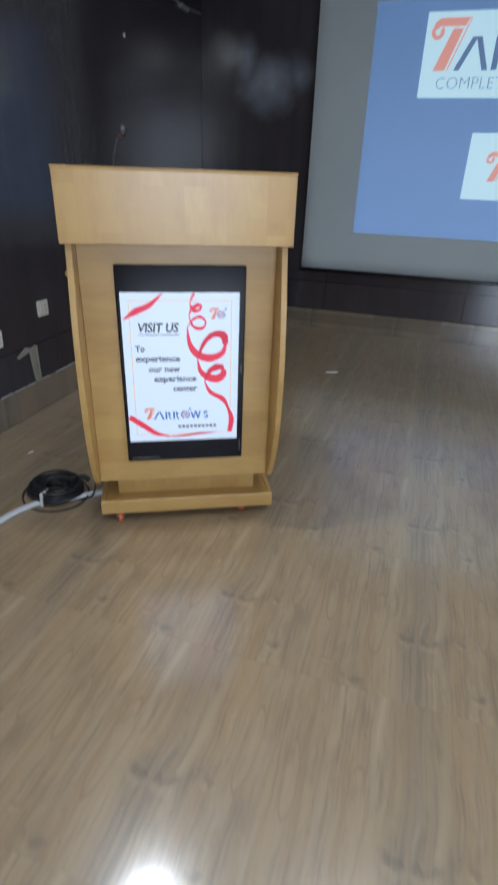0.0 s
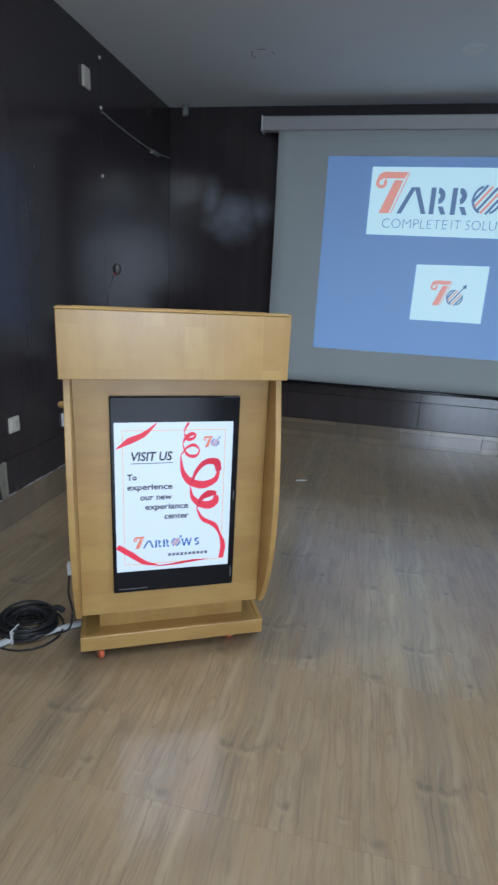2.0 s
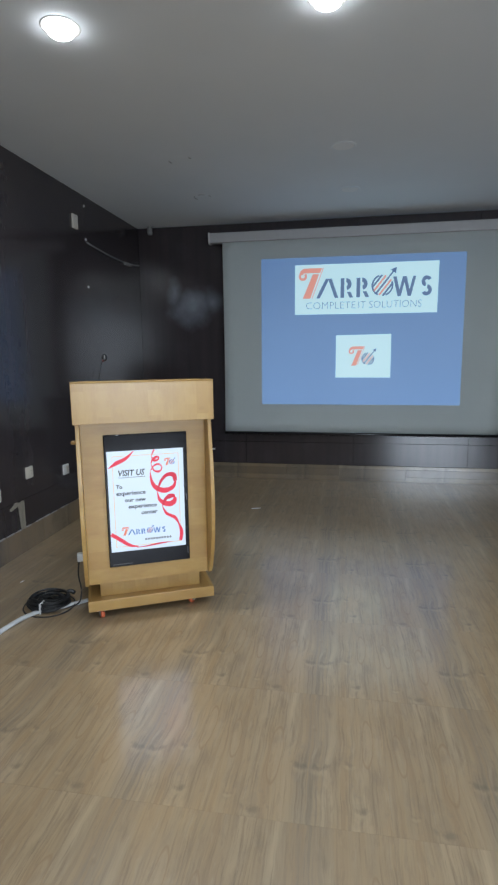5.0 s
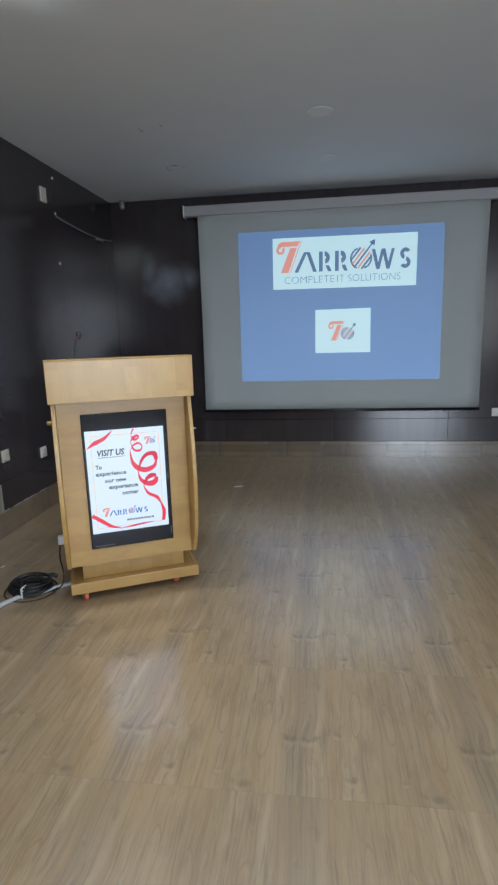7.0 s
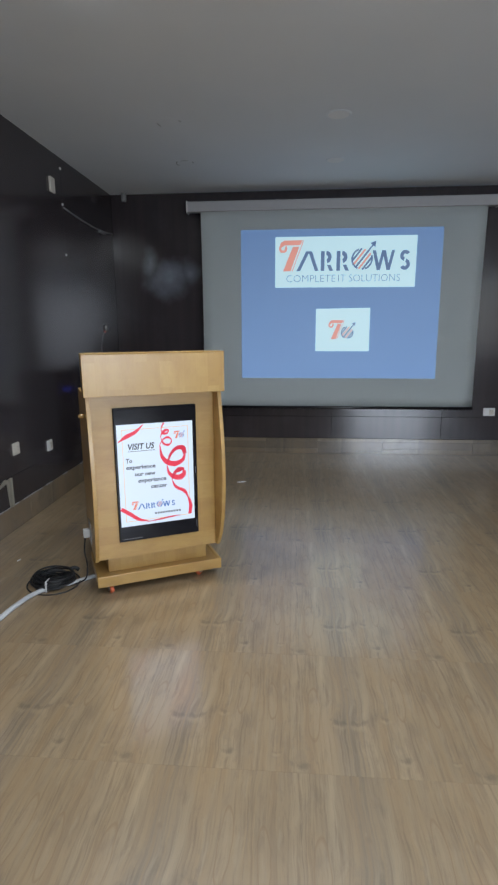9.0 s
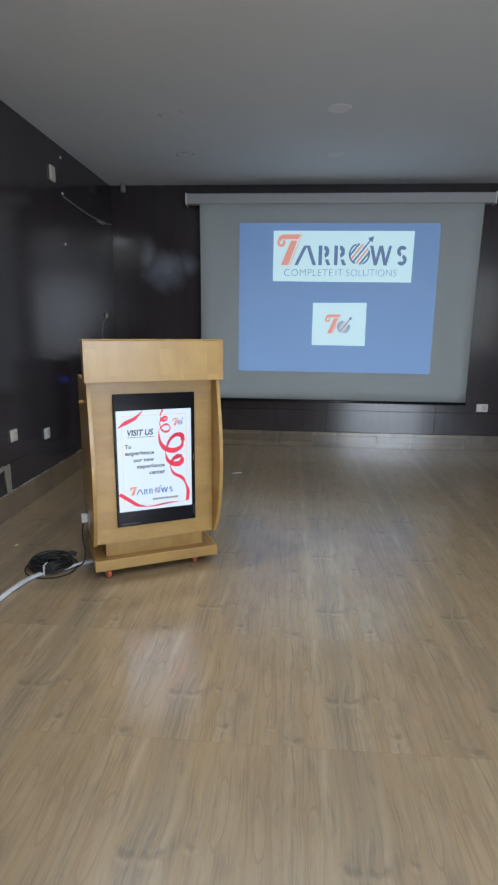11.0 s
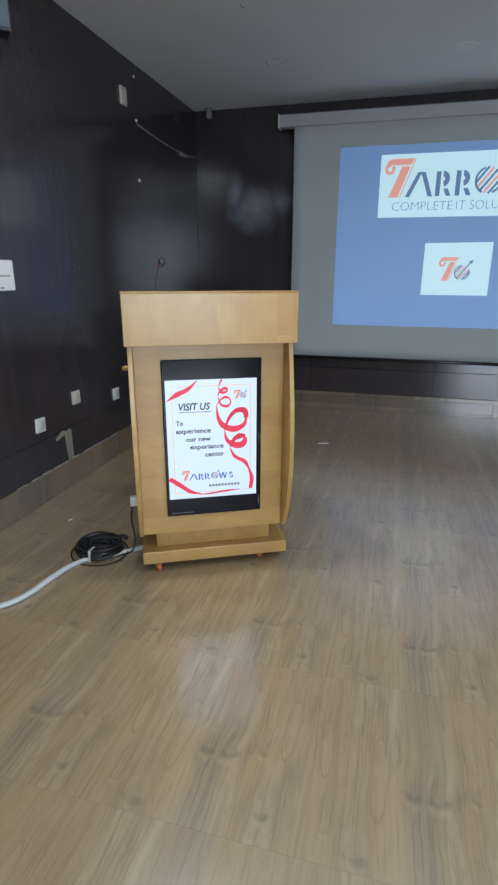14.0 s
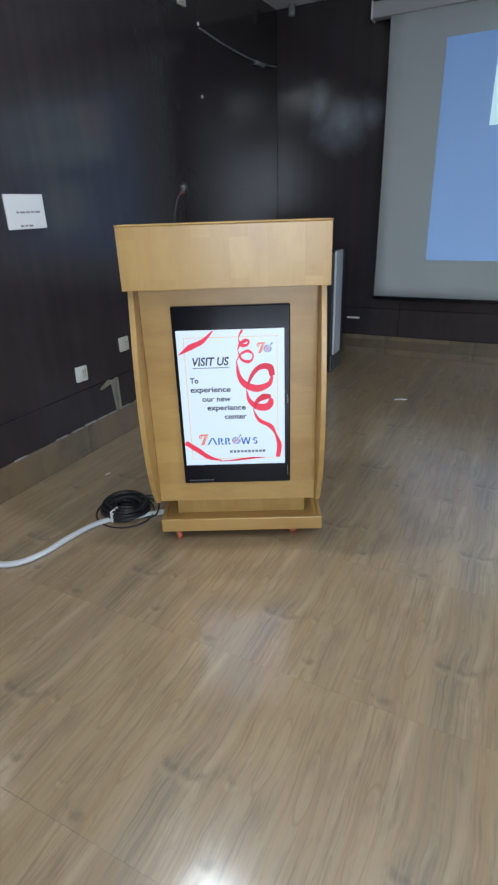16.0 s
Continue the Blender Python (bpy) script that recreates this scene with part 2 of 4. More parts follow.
BLACK = plain("black_plastic", (0.012, 0.012, 0.014), 0.25)
GLOSS = plain("black_bezel", (0.0045, 0.0045, 0.008), 0.12, wear=0.0)
GLOSS.node_tree.nodes["Principled BSDF"].inputs["Specular IOR Level"].default_value = 0.22
RUBBER = plain("black_rubber", (0.015, 0.015, 0.016), 0.45)
STEEL = plain("steel", (0.55, 0.55, 0.56), 0.3, 1.0)
ORANGE = plain("orange_rubber", (0.62, 0.13, 0.05), 0.45)
CLOTH = plain("screen_cloth", (0.77, 0.84, 0.84), 0.85, wear=0.04, scale=3.0)
CASING = plain("screen_casing", (0.38, 0.38, 0.385), 0.5)
CAULK = plain("dried_sealant", (0.36, 0.355, 0.345), 0.8, wear=0.4)
GREY_DARK = plain("speaker_case", (0.014, 0.015, 0.018), 0.5)
DULL = plain("dusty_grey_plastic", (0.24, 0.24, 0.235), 0.5, wear=0.2)
PAPER = plain("white_card", (0.78, 0.79, 0.80), 0.6, wear=0.05)
INK = plain("grey_ink", (0.25, 0.25, 0.27), 0.7)
CLOTH_CONDUIT = plain("white_conduit", (0.58, 0.60, 0.61), 0.45, wear=0.15)


# ---- building blocks ----
def empty(name, where=Matrix()):
    ob = new(name)
    ob.empty_display_size = 0.1
    ob.matrix_world = where
    return ob


def part(name, bm, material, parent=None, label="", smooth=False):
    mesh = bpy.data.meshes.new(name)
    bm.to_mesh(mesh)
    bm.free()
    mesh.materials.append(material)
    if smooth:
        for p in mesh.polygons:
            p.use_smooth = True
    ob = new(name, mesh)
    if parent:
        ob.parent = parent
    if label:
        ob["label"] = label
    return ob


def box(x0, x1, y0, y1, z0, z1, bevel=0.0, bm=None, segments=2):
    made = bmesh.new()
    bmesh.ops.create_cube(made, size=1.0)
    for v in made.verts:
        v.co = Vector((x0 + (v.co.x + 0.5) * (x1 - x0), y0 + (v.co.y + 0.5) * (y1 - y0), z0 + (v.co.z + 0.5) * (z1 - z0)))
    if bevel:
        bmesh.ops.bevel(made, geom=made.edges[:], offset=bevel, segments=segments, affect="EDGES", profile=0.5)
    if bm is None:
        return made
    return join(bm, made)


def join(bm, other, m=None):
    """Add other to bm, moved by m."""
    table = {}
    for v in other.verts:
        table[v] = bm.verts.new(m @ v.co if m else v.co)
    for f in other.faces:
        bm.faces.new([table[v] for v in f.verts])
    other.free()
    return bm


def prism(outline, axis, lo, hi, bevel=0.0):
    """An outline in two coordinates, drawn out along axis from lo to hi."""
    bm = bmesh.new()

    def at(p, h):
        return {"x": (h, p[0], p[1]), "y": (p[0], h, p[1]), "z": (p[0], p[1], h)}[axis]

    a = [bm.verts.new(at(p, lo)) for p in outline]
    b = [bm.verts.new(at(p, hi)) for p in outline]
    k = len(outline)
    caps = [bm.faces.new(a), bm.faces.new(b[::-1])]
    for i in range(k):
        bm.faces.new((a[(i + 1) % k], a[i], b[i], b[(i + 1) % k]))
    bmesh.ops.recalc_face_normals(bm, faces=bm.faces[:])
    if bevel:
        rim = [e for f in caps for e in f.edges]
        bmesh.ops.bevel(bm, geom=list(set(rim)), offset=bevel, segments=2, affect="EDGES", profile=0.5)
    return bm


def lathe(profile, steps=28):
    """(radius, height) pairs turned round z."""
    bm = bmesh.new()
    rings = []
    for r, h in profile:
        rings.append([bm.verts.new((r * math.cos(2 * math.pi * i / steps), r * math.sin(2 * math.pi * i / steps), h)) for i in range(steps)])
    for lo, hi in zip(rings, rings[1:]):
        for i in range(steps):
            bm.faces.new((lo[i], lo[(i + 1) % steps], hi[(i + 1) % steps], hi[i]))
    bm.faces.new(rings[0][::-1])
    bm.faces.new(rings[-1])
    bmesh.ops.recalc_face_normals(bm, faces=bm.faces[:])
    return bm


def spline(points, per=10):
    """A smooth line through points."""
    pts = [Vector(p) for p in points]
    pts = [2 * pts[0] - pts[1]] + pts + [2 * pts[-1] - pts[-2]]
    out = []
    for i in range(1, len(pts) - 2):
        a, b, c, d = pts[i - 1:i + 3]
        for k in range(per):
            t = k / per
            out.append(0.5 * (2 * b + (c - a) * t + (2 * a - 5 * b + 4 * c - d) * t * t + (3 * b - a - 3 * c + d) * t ** 3))
    return out + [pts[-2]]


def tube(points, radius, sides=8, flat=1.0, bm=None):
    """A round or flattened tube along points."""
    bm = bm or bmesh.new()
    rings = []
    for i, p in enumerate(points):
        way = (points[min(i + 1, len(points) - 1)] - points[max(i - 1, 0)]).normalized()
        side = way.cross(Vector((0, 0, 1)))
        side = Vector((1, 0, 0)) if side.length < 0.05 else side.normalized()
        up = side.cross(way)
        rings.append([bm.verts.new(p + radius * (math.cos(a) * side + flat * math.sin(a) * up)) for a in (2 * math.pi * k / sides for k in range(sides))])
    for lo, hi in zip(rings, rings[1:]):
        for k in range(sides):
            bm.faces.new((lo[k], lo[(k + 1) % sides], hi[(k + 1) % sides], hi[k]))
    bm.faces.new(rings[0][::-1])
    bm.faces.new(rings[-1])
    return bm


def text_mesh(words, size, width=None, bold=0.0, shear=0.0, spacing=1.0):
    """Lettering in the built-in font as a bmesh in x and z, starting at the origin, scaled to width."""
    curve = bpy.data.curves.new("lettering", "FONT")
    curve.body, curve.size, curve.offset, curve.shear, curve.resolution_u, curve.space_character = words, size, bold, shear, 3, spacing
    ob = new("lettering", curve)
    mesh = bpy.data.meshes.new_from_object(ob.evaluated_get(bpy.context.evaluated_depsgraph_get()))
    bm = bmesh.new()
    bm.from_mesh(mesh)
    bpy.data.objects.remove(ob)
    bpy.data.curves.remove(curve)
    bpy.data.meshes.remove(mesh)
    lo, hi = min(v.co.x for v in bm.verts), max(v.co.x for v in bm.verts)
    k = width / (hi - lo) if width else 1.0
    for v in bm.verts:
        v.co = Vector(((v.co.x - lo) * k, 0, v.co.y))
    return bm


# ---- the room ----
def structure(name, bm, material):
    return tagged(part(name, bm, material), kind="structure")


ground = structure("floor", box(X0 - 0.15, X1 + 0.15, Y0 - 0.15, Y1 + 0.15, -0.12, -0.004), GROUT)
structure("ceiling", box(X0 - 0.15, X1 + 0.15, Y0 - 0.15, Y1 + 0.15, ZC, ZC + 0.15), CEIL)
left_wall = structure("wall_left", box(X0 - 0.15, X0 - 0.012, Y0 - 0.15, Y1 + 0.15, -0.004, ZC), BLACK)
screen_wall = structure("wall_screen", box(X0 - 0.012, X1 + 0.15, Y1 + 0.012, Y1 + 0.15, -0.004, ZC), BLACK)
right = box(X1, X1 + 0.15, Y0, Y1 + 0.012, -0.004, SIDE[2])
box(X1, X1 + 0.15, Y0, Y1 + 0.012, SIDE[3], ZC, bm=right)
box(X1, X1 + 0.15, Y0, SIDE[0], SIDE[2], SIDE[3], bm=right)
box(X1, X1 + 0.15, SIDE[1], Y1 + 0.012, SIDE[2], SIDE[3], bm=right)
structure("wall_right", right, PAINT)
back = box(X0 - 0.012, X1, Y0 - 0.15, Y0, -0.004, WIN[2])
box(X0 - 0.012, X1, Y0 - 0.15, Y0, WIN[3], ZC, bm=back)
box(X0 - 0.012, WIN[0], Y0 - 0.15, Y0, WIN[2], WIN[3], bm=back)
box(WIN[1], X1, Y0 - 0.15, Y0, WIN[2], WIN[3], bm=back)
structure("wall_back", back, PAINT)

# dark panels: a low course and a tall course, with open joints
LOW, SEAM = 0.178, 0.39
edges_y = [Y0 + 0.02, -3.77, -1.33, 2.285, Y1 - 0.003]
for a, b in zip(edges_y, edges_y[1:]):
    for z0, z1 in ((LOW, SEAM - 0.0015), (SEAM + 0.0015, ZC - 0.003)):
        part("panel", box(X0 - 0.0115, X0, a + 0.001, b - 0.001, z0, z1, 0.0012, segments=1), LAMINATE, left_wall)
edges_x = [X0, 0.22, 1.44, 2.66, 3.88, X1 - 0.003]
for a, b in zip(edges_x, edges_x[1:]):
    for z0, z1 in ((LOW, 0.43 - 0.0015), (0.43 + 0.0015, ZC - 0.003)):
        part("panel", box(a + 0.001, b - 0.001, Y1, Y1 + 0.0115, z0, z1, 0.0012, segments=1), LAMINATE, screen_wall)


def skirting():
    """Vinyl skirting in uneven lengths, each with a paler strip on top or below."""
    base = structure("baseboard", box(X0 - 0.011, X0 - 0.006, Y0 + 0.02, Y1, 0.0, LOW - 0.006), GROUT)
    y = Y0 + 0.03
    k = 0
    while y < Y1 - 0.02:
        end = min(y + 0.93, Y1 - 0.012)
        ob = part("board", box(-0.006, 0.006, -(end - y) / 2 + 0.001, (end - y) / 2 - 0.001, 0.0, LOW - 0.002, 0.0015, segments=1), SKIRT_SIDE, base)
        ob.location = (X0 + 0.001, (y + end) / 2, 0)
        y, k = end, k + 1
    base = structure("baseboard", box(X0, X1, Y1 + 0.006, Y1 + 0.011, 0.0, LOW - 0.006), GROUT)
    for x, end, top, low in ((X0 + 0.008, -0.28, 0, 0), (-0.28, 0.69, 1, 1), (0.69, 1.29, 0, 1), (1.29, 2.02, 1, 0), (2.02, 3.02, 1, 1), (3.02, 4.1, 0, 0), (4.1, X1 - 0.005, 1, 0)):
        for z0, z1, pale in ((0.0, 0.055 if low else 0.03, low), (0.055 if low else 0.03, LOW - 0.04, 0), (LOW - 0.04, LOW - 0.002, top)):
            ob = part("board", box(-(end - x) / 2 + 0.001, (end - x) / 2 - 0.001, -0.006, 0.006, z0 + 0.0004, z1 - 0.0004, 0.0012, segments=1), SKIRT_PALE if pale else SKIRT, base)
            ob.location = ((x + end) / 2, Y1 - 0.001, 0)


skirting()


def sealant():
    """Dried sealant left in broken lengths along the top of the skirting."""
    rng = random.Random(4)
    bm = bmesh.new()
    y = -0.3
    while y < Y1 - 0.3:
        step = rng.uniform(0.02, 0.12)
        if rng.random() < 0.62:
            h = rng.uniform(0.002, 0.007)
            box(X0 - 0.001, X0 + 0.009, y, y + step * 0.8, LOW - 0.003, LOW + h, 0.001, bm=bm, segments=1)
        y += step
    return tagged(part("sealant_strip", bm, CAULK), "broken line of dried white sealant above the skirting", "sealant", kind="stuff")


sealant()


# ---- ceiling lights ----
def downlight(x, y, lit):
    ob = empty("downlight", pose(x, y, ZC))
    part("ring", lathe([(0.071, -0.0005), (0.072, -0.003), (0.084, -0.002), (0.086, 0.0)]), WHITE if lit else CEIL, ob, smooth=True)
    part("lens", lathe([(0.0005, -0.038), (0.040, -0.035), (0.054, -0.026), (0.060, -0.001), (0.0005, -0.001)] if lit else [(0.0005, -0.0035), (0.071, -0.0035), (0.071, -0.001), (0.0005, -0.001)]), LENS_LIT if lit else PALE_LENS, ob, "glowing white diffuser" if lit else "")
    return tagged(ob, "round flush ceiling downlight, switched on" if lit else "round white ceiling downlight, switched off", "ceiling light", "ceiling downlights")


PALE_LENS = plain("pale_lens", (0.82, 0.83, 0.83), 0.6, wear=0.03)
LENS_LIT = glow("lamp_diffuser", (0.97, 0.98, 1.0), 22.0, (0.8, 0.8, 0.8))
# LIT are the two in view; the other seven are added.
for lx, ly in LIT + UNSEEN:
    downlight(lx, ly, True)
for lx, ly in UNLIT:
    downlight(lx, ly, False)


def ceiling_patch(x, y, radius, cracked):
    """A filled-in lamp hole in the ceiling, with a hairline of dark dirt along its edge."""
    ob = empty("ceiling_patch", pose(x, y, ZC))
    part("filler", lathe([(0.0005, -0.0025), (radius * 0.9, -0.0025), (radius, -0.0005), (0.0005, -0.0004)]), CEIL, ob)
    for a0, a1 in cracked:
        line = [Vector((radius * 1.02 * math.cos(radians(a)), radius * 1.02 * math.sin(radians(a)), -0.002)) for a in range(a0, a1, 6)]
        part("crack", tube(line, 0.0022, 5), CRACK, ob, "dark crack at the edge")
    return tagged(ob, "round filled lamp hole in the pale ceiling", "ceiling patch", "ceiling patches")


CRACK = plain("crack_dirt", (0.26, 0.26, 0.26), 0.9)
ceiling_patch(0.104, 1.635, 0.085, ((150, 190), (330, 350)))
ceiling_patch(0.03, 2.56, 0.075, ((140, 230), (250, 300), (330, 372)))


# ---- projection screen ----
PROJ = (0.438, 2.5, 0.878, 2.412)
def slide_blue():
    """The projected slide: blue, a little paler towards its foot."""
    n = Nodes("projected_blue")
    z = n.add("SeparateXYZ", n.add("TexCoord").outputs["Object"]).outputs[2]
    fall = n.add("MapRange", z, PROJ[2], PROJ[3], 0.0, 1.0).outputs[0]
    tone = n.mix(n.math("ADD", fall, n.math("MULTIPLY", n.noise(n.coords(), 1.2, 2), 0.3)), (0.028, 0.102, 0.285), (0.007, 0.058, 0.190))
    return n.set(Base_Color=(0.34, 0.42, 0.5, 1), Roughness=0.85, Emission_Color=tone, Emission_Strength=1.0)


BLUE = slide_blue()
PALE = glow("projected_white", (0.27, 0.455, 0.51), 1.0, (0.6, 0.62, 0.62), 0.85)
P_ORANGE = glow("projected_orange", (0.50, 0.13, 0.07), 1.0, (0.4, 0.4, 0.4), 0.85)
P_NAVY = glow("projected_navy", (0.034, 0.075, 0.175), 1.0, (0.2, 0.24, 0.3), 0.85)


def shape(name, outline, y, material, parent, thick=0.0006):
    return part(name, prism(outline, "y", y - thick, y), material, parent)


def ring(cx, cz, r, w, a0=0.0, a1=360.0, squash=1.0, steps=28):
    """The outline of a ring or arc."""
    angles = [radians(a0 + (a1 - a0) * i / steps) for i in range(steps + 1)]
    return [(cx + r * math.cos(a), cz + squash * r * math.sin(a)) for a in angles] + [(cx + (r - w) * math.cos(a), cz + squash * (r - w) * math.sin(a)) for a in reversed(angles)]


def emblem(x, z, s, y, warm, dark, parent):
    """A striped disc pierced by a slanting arrow, s high."""
    r = 0.40 * s
    for i in range(5):
        off = (-0.62 + 0.31 * i) * r
        half = math.sqrt(max(r * r - off * off, 0)) * 0.92
        c, sn = math.cos(radians(52)), math.sin(radians(52))
        w = 0.085 * r
        px, pz = x - sn * off, z + c * off
        shape("stripe", [(px - c * half - sn * -w, pz - sn * half - c * w), (px + c * half + sn * w, pz + sn * half - c * w), (px + c * half - sn * w, pz + sn * half + c * w), (px - c * half - sn * w, pz - sn * half + c * w)], y, warm if i % 2 else dark, parent)
    shape("arc", ring(x, z, r, 0.16 * r, 110, 245), y, dark, parent)
    shape("arc", ring(x, z, r, 0.16 * r, 290, 380), y, dark, parent)
    c, sn = math.cos(radians(52)), math.sin(radians(52))
    a, b, w = 0.2 * r, 1.75 * r, 0.07 * r
    shape("arrow_shaft", [(x + a * c + w * sn, z + a * sn - w * c), (x + b * c + w * sn, z + b * sn - w * c), (x + b * c - w * sn, z + b * sn + w * c), (x + a * c - w * sn, z + a * sn + w * c)], y - 0.0008, dark, parent)
    shape("arrow_head", [(x + 2.05 * r * c, z + 2.05 * r * sn), (x + 1.55 * r * c + 0.3 * r * sn, z + 1.55 * r * sn - 0.3 * r * c), (x + 1.55 * r * c - 0.3 * r * sn, z + 1.55 * r * sn + 0.3 * r * c)], y - 0.0008, dark, parent)


def hook(x, z, s, y, material, parent):
    """A curl, a bar and a slanted block, s high."""
    shape("curl", ring(x + 0.14 * s, z + 0.74 * s, 0.145 * s, 0.085 * s, 75, 400), y, material, parent)
    shape("bar", [(x + 0.02 * s, z + 0.80 * s), (x + 0.06 * s, z + 0.93 * s), (x + 0.18 * s, z + s), (x + 0.80 * s, z + s), (x + 0.72 * s, z + 0.84 * s), (x + 0.16 * s, z + 0.84 * s)], y - 0.0002, material, parent)
    shape("block", [(x + 0.47 * s, z + 0.80 * s), (x + 0.69 * s, z + 0.80 * s), (x + 0.40 * s, z), (x + 0.14 * s, z)], y, material, parent)
    shape("line", [(x + 0.82 * s, z + s), (x + 0.85 * s, z + s), (x + 0.47 * s, z), (x + 0.44 * s, z)], y, material, parent)


def stroke(a, b, w, y, material, parent):
    """A straight bar from a to b, w wide across."""
    shape("bar", [(a[0] - w / 2, a[1]), (a[0] + w / 2, a[1]), (b[0] + w / 2, b[1]), (b[0] - w / 2, b[1])], y, material, parent)


def wordmark(x0, x1, z, s, y, warm, dark, parent):
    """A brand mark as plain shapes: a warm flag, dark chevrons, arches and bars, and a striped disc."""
    k, h = (x1 - x0) / 10.0, 0.80 * s
    hook(x0, z, s * 1.25, y, warm, parent)
    a, w = x0 + 2.0 * k, 0.28 * k
    stroke((a - 0.50 * k, z), (a + 0.22 * k, z + h), w, y, dark, parent)
    stroke((a + 0.92 * k, z), (a + 0.40 * k, z + h), w, y - 0.0003, dark, parent)
    for c in (a + 1.22 * k, a + 2.42 * k):
        stroke((c + w / 2, z), (c + w / 2, z + h), w, y, dark, parent)
        shape("arch", ring(c + 0.42 * k, z + 0.69 * h, 0.40 * k, w, -80, 90, 0.31 * h / (0.40 * k)), y - 0.0003, dark, parent)
        stroke((c + 0.82 * k, z), (c + 0.62 * k, z + 0.30 * h), w, y, dark, parent)
    emblem(x0 + 6.35 * k, z + 0.46 * s, 1.12 * s, y, warm, dark, parent)
    b = x0 + 7.25 * k
    for off in (0.0, 0.74 * k):
        stroke((b + off + 0.36 * k, z), (b + off, z + h), w * 0.9, y, dark, parent)
        stroke((b + off + 0.36 * k, z), (b + off + 0.70 * k, z + h), w * 0.8, y - 0.0003, dark, parent)
    c = x1 - 0.42 * k
    shape("arch", ring(c, z + 0.72 * h, 0.38 * k, w * 0.9, 30, 255, 0.28 * h / (0.38 * k)), y, dark, parent)
    shape("arch", ring(c, z + 0.28 * h, 0.38 * k, w * 0.9, 210, 440, 0.28 * h / (0.38 * k)), y, dark, parent)


def projection_screen():
    ob = empty("projection_screen", pose(0, 0, 0))
    part("casing", box(-0.125, 3.02, 3.38, 3.47, 2.598, 2.70, 0.01), CASING, ob, "grey-white roller casing")
    for x in (-0.128, 3.012):
        part("end_cap", box(x, x + 0.012, 3.372, 3.478, 2.59, 2.706, 0.004), WHITE, ob)
    for x in (0.2, 1.45, 2.7):
        part("bracket", box(x, x + 0.05, 3.47, Y1, 2.62, 2.68, 0.003), STEEL, ob)
    bm = bmesh.new()
    n, m = 24, 20
    grid = [[bm.verts.new((0.018 + 2.9 * i / n + 0.006 * math.sin(math.pi * j / m) * (1 if i == 0 else -1 if i == n else 0), 3.40 + 0.0015 * math.sin(7.0 * i / n), 0.572 + 2.035 * j / m)) for i in range(n + 1)] for j in range(m + 1)]
    for j in range(m):
        for i in range(n):
            bm.faces.new((grid[j][i], grid[j][i + 1], grid[j + 1][i + 1], grid[j + 1][i]))
    bmesh.ops.solidify(bm, geom=bm.faces[:], thickness=0.002)
    part("fabric", bm, CLOTH, ob, "matt grey-white screen fabric", smooth=True)
    part("bottom_batten", tube([Vector((0.012, 3.401, 0.558)), Vector((2.924, 3.401, 0.558))], 0.016, 12), BLACK, ob, "black bottom rod", smooth=True)
    y = 3.3935
    picture = part("picture", prism([(PROJ[0], PROJ[2] + 0.004), (PROJ[1] + 0.008, PROJ[2]), (PROJ[1], PROJ[3] - 0.004), (PROJ[0], PROJ[3])], "y", y - 0.0008, y), BLUE, ob, "projected blue picture")
    y -= 0.0018
    shape("title_field", [(0.797, 1.832), (2.240, 1.826), (2.243, 2.333), (0.797, 2.337)], y, PALE, picture)
    shape("emblem_field", [(1.231, 1.170), (1.799, 1.168), (1.797, 1.618), (1.232, 1.612)], y, PALE, picture)
    y -= 0.0014
    wordmark(0.835, 2.185, 1.995, 0.245, y, P_ORANGE, P_NAVY, picture)
    for word, wx, wide in (("COMPLETE", 0.915, 0.51), ("IT", 1.455, 0.075), ("SOLUTIONS", 1.565, 0.52)):
        words = text_mesh(word, 0.105, wide, -0.002)
        bmesh.ops.translate(words, verts=words.verts[:], vec=(wx, y - 0.0004, 1.885))
        part("lettering", words, P_NAVY, picture)
    hook(1.365, 1.295, 0.20, y, P_ORANGE, picture)
    emblem(1.565, 1.365, 0.165, y, P_ORANGE, P_NAVY, picture)
    return tagged(ob, "pulled-down projection screen showing a blue picture, hung on the dark wall", "projection screen")


projection_screen()


# ---- lectern ----
L = pose(0, 0, 0, 0, 0, 26.2)
D_WHITE = glow("display_white", (0.68, 0.79, 0.95), 1.0)
D_RED = glow("display_red", (0.76, 0.035, 0.075), 1.0)
D_DEEP = glow("display_deep_red", (0.62, 0.016, 0.05), 1.0)
D_INK = glow("display_ink", (0.008, 0.012, 0.03), 1.0)
D_BLUE = glow("display_blue", (0.02, 0.13, 0.45), 1.0)
D_ORANGE = glow("display_orange", (0.75, 0.20, 0.11), 1.0)
D_GOLD = glow("display_gold", (0.83, 0.47, 0.14), 1.0)


def ribbon(points, widths, y, material, parent, per=12):
    """A flat ribbon in the display's plane; its width runs between widths."""
    line = spline([(p[0], 0, p[1]) for p in points], per)
    bm = bmesh.new()
    rows = []
    k = len(line) - 1
    for i, p in enumerate(line):
        way = (line[min(i + 1, k)] - line[max(i - 1, 0)]).normalized()
        f = i / k * (len(widths) - 1)
        j = min(int(f), len(widths) - 2)
        w = (widths[j] + (widths[j + 1] - widths[j]) * (f - j)) / 2
        side = Vector((-way.z, 0, way.x)) * w
        rows.append((bm.verts.new(p + side + Vector((0, y, 0))), bm.verts.new(p - side + Vector((0, y, 0)))))
    for a, b in zip(rows, rows[1:]):
        bm.faces.new((a[0], a[1], b[1], b[0]))
    bmesh.ops.solidify(bm, geom=bm.faces[:], thickness=0.0004)
    return part("ribbon", bm, material, parent)


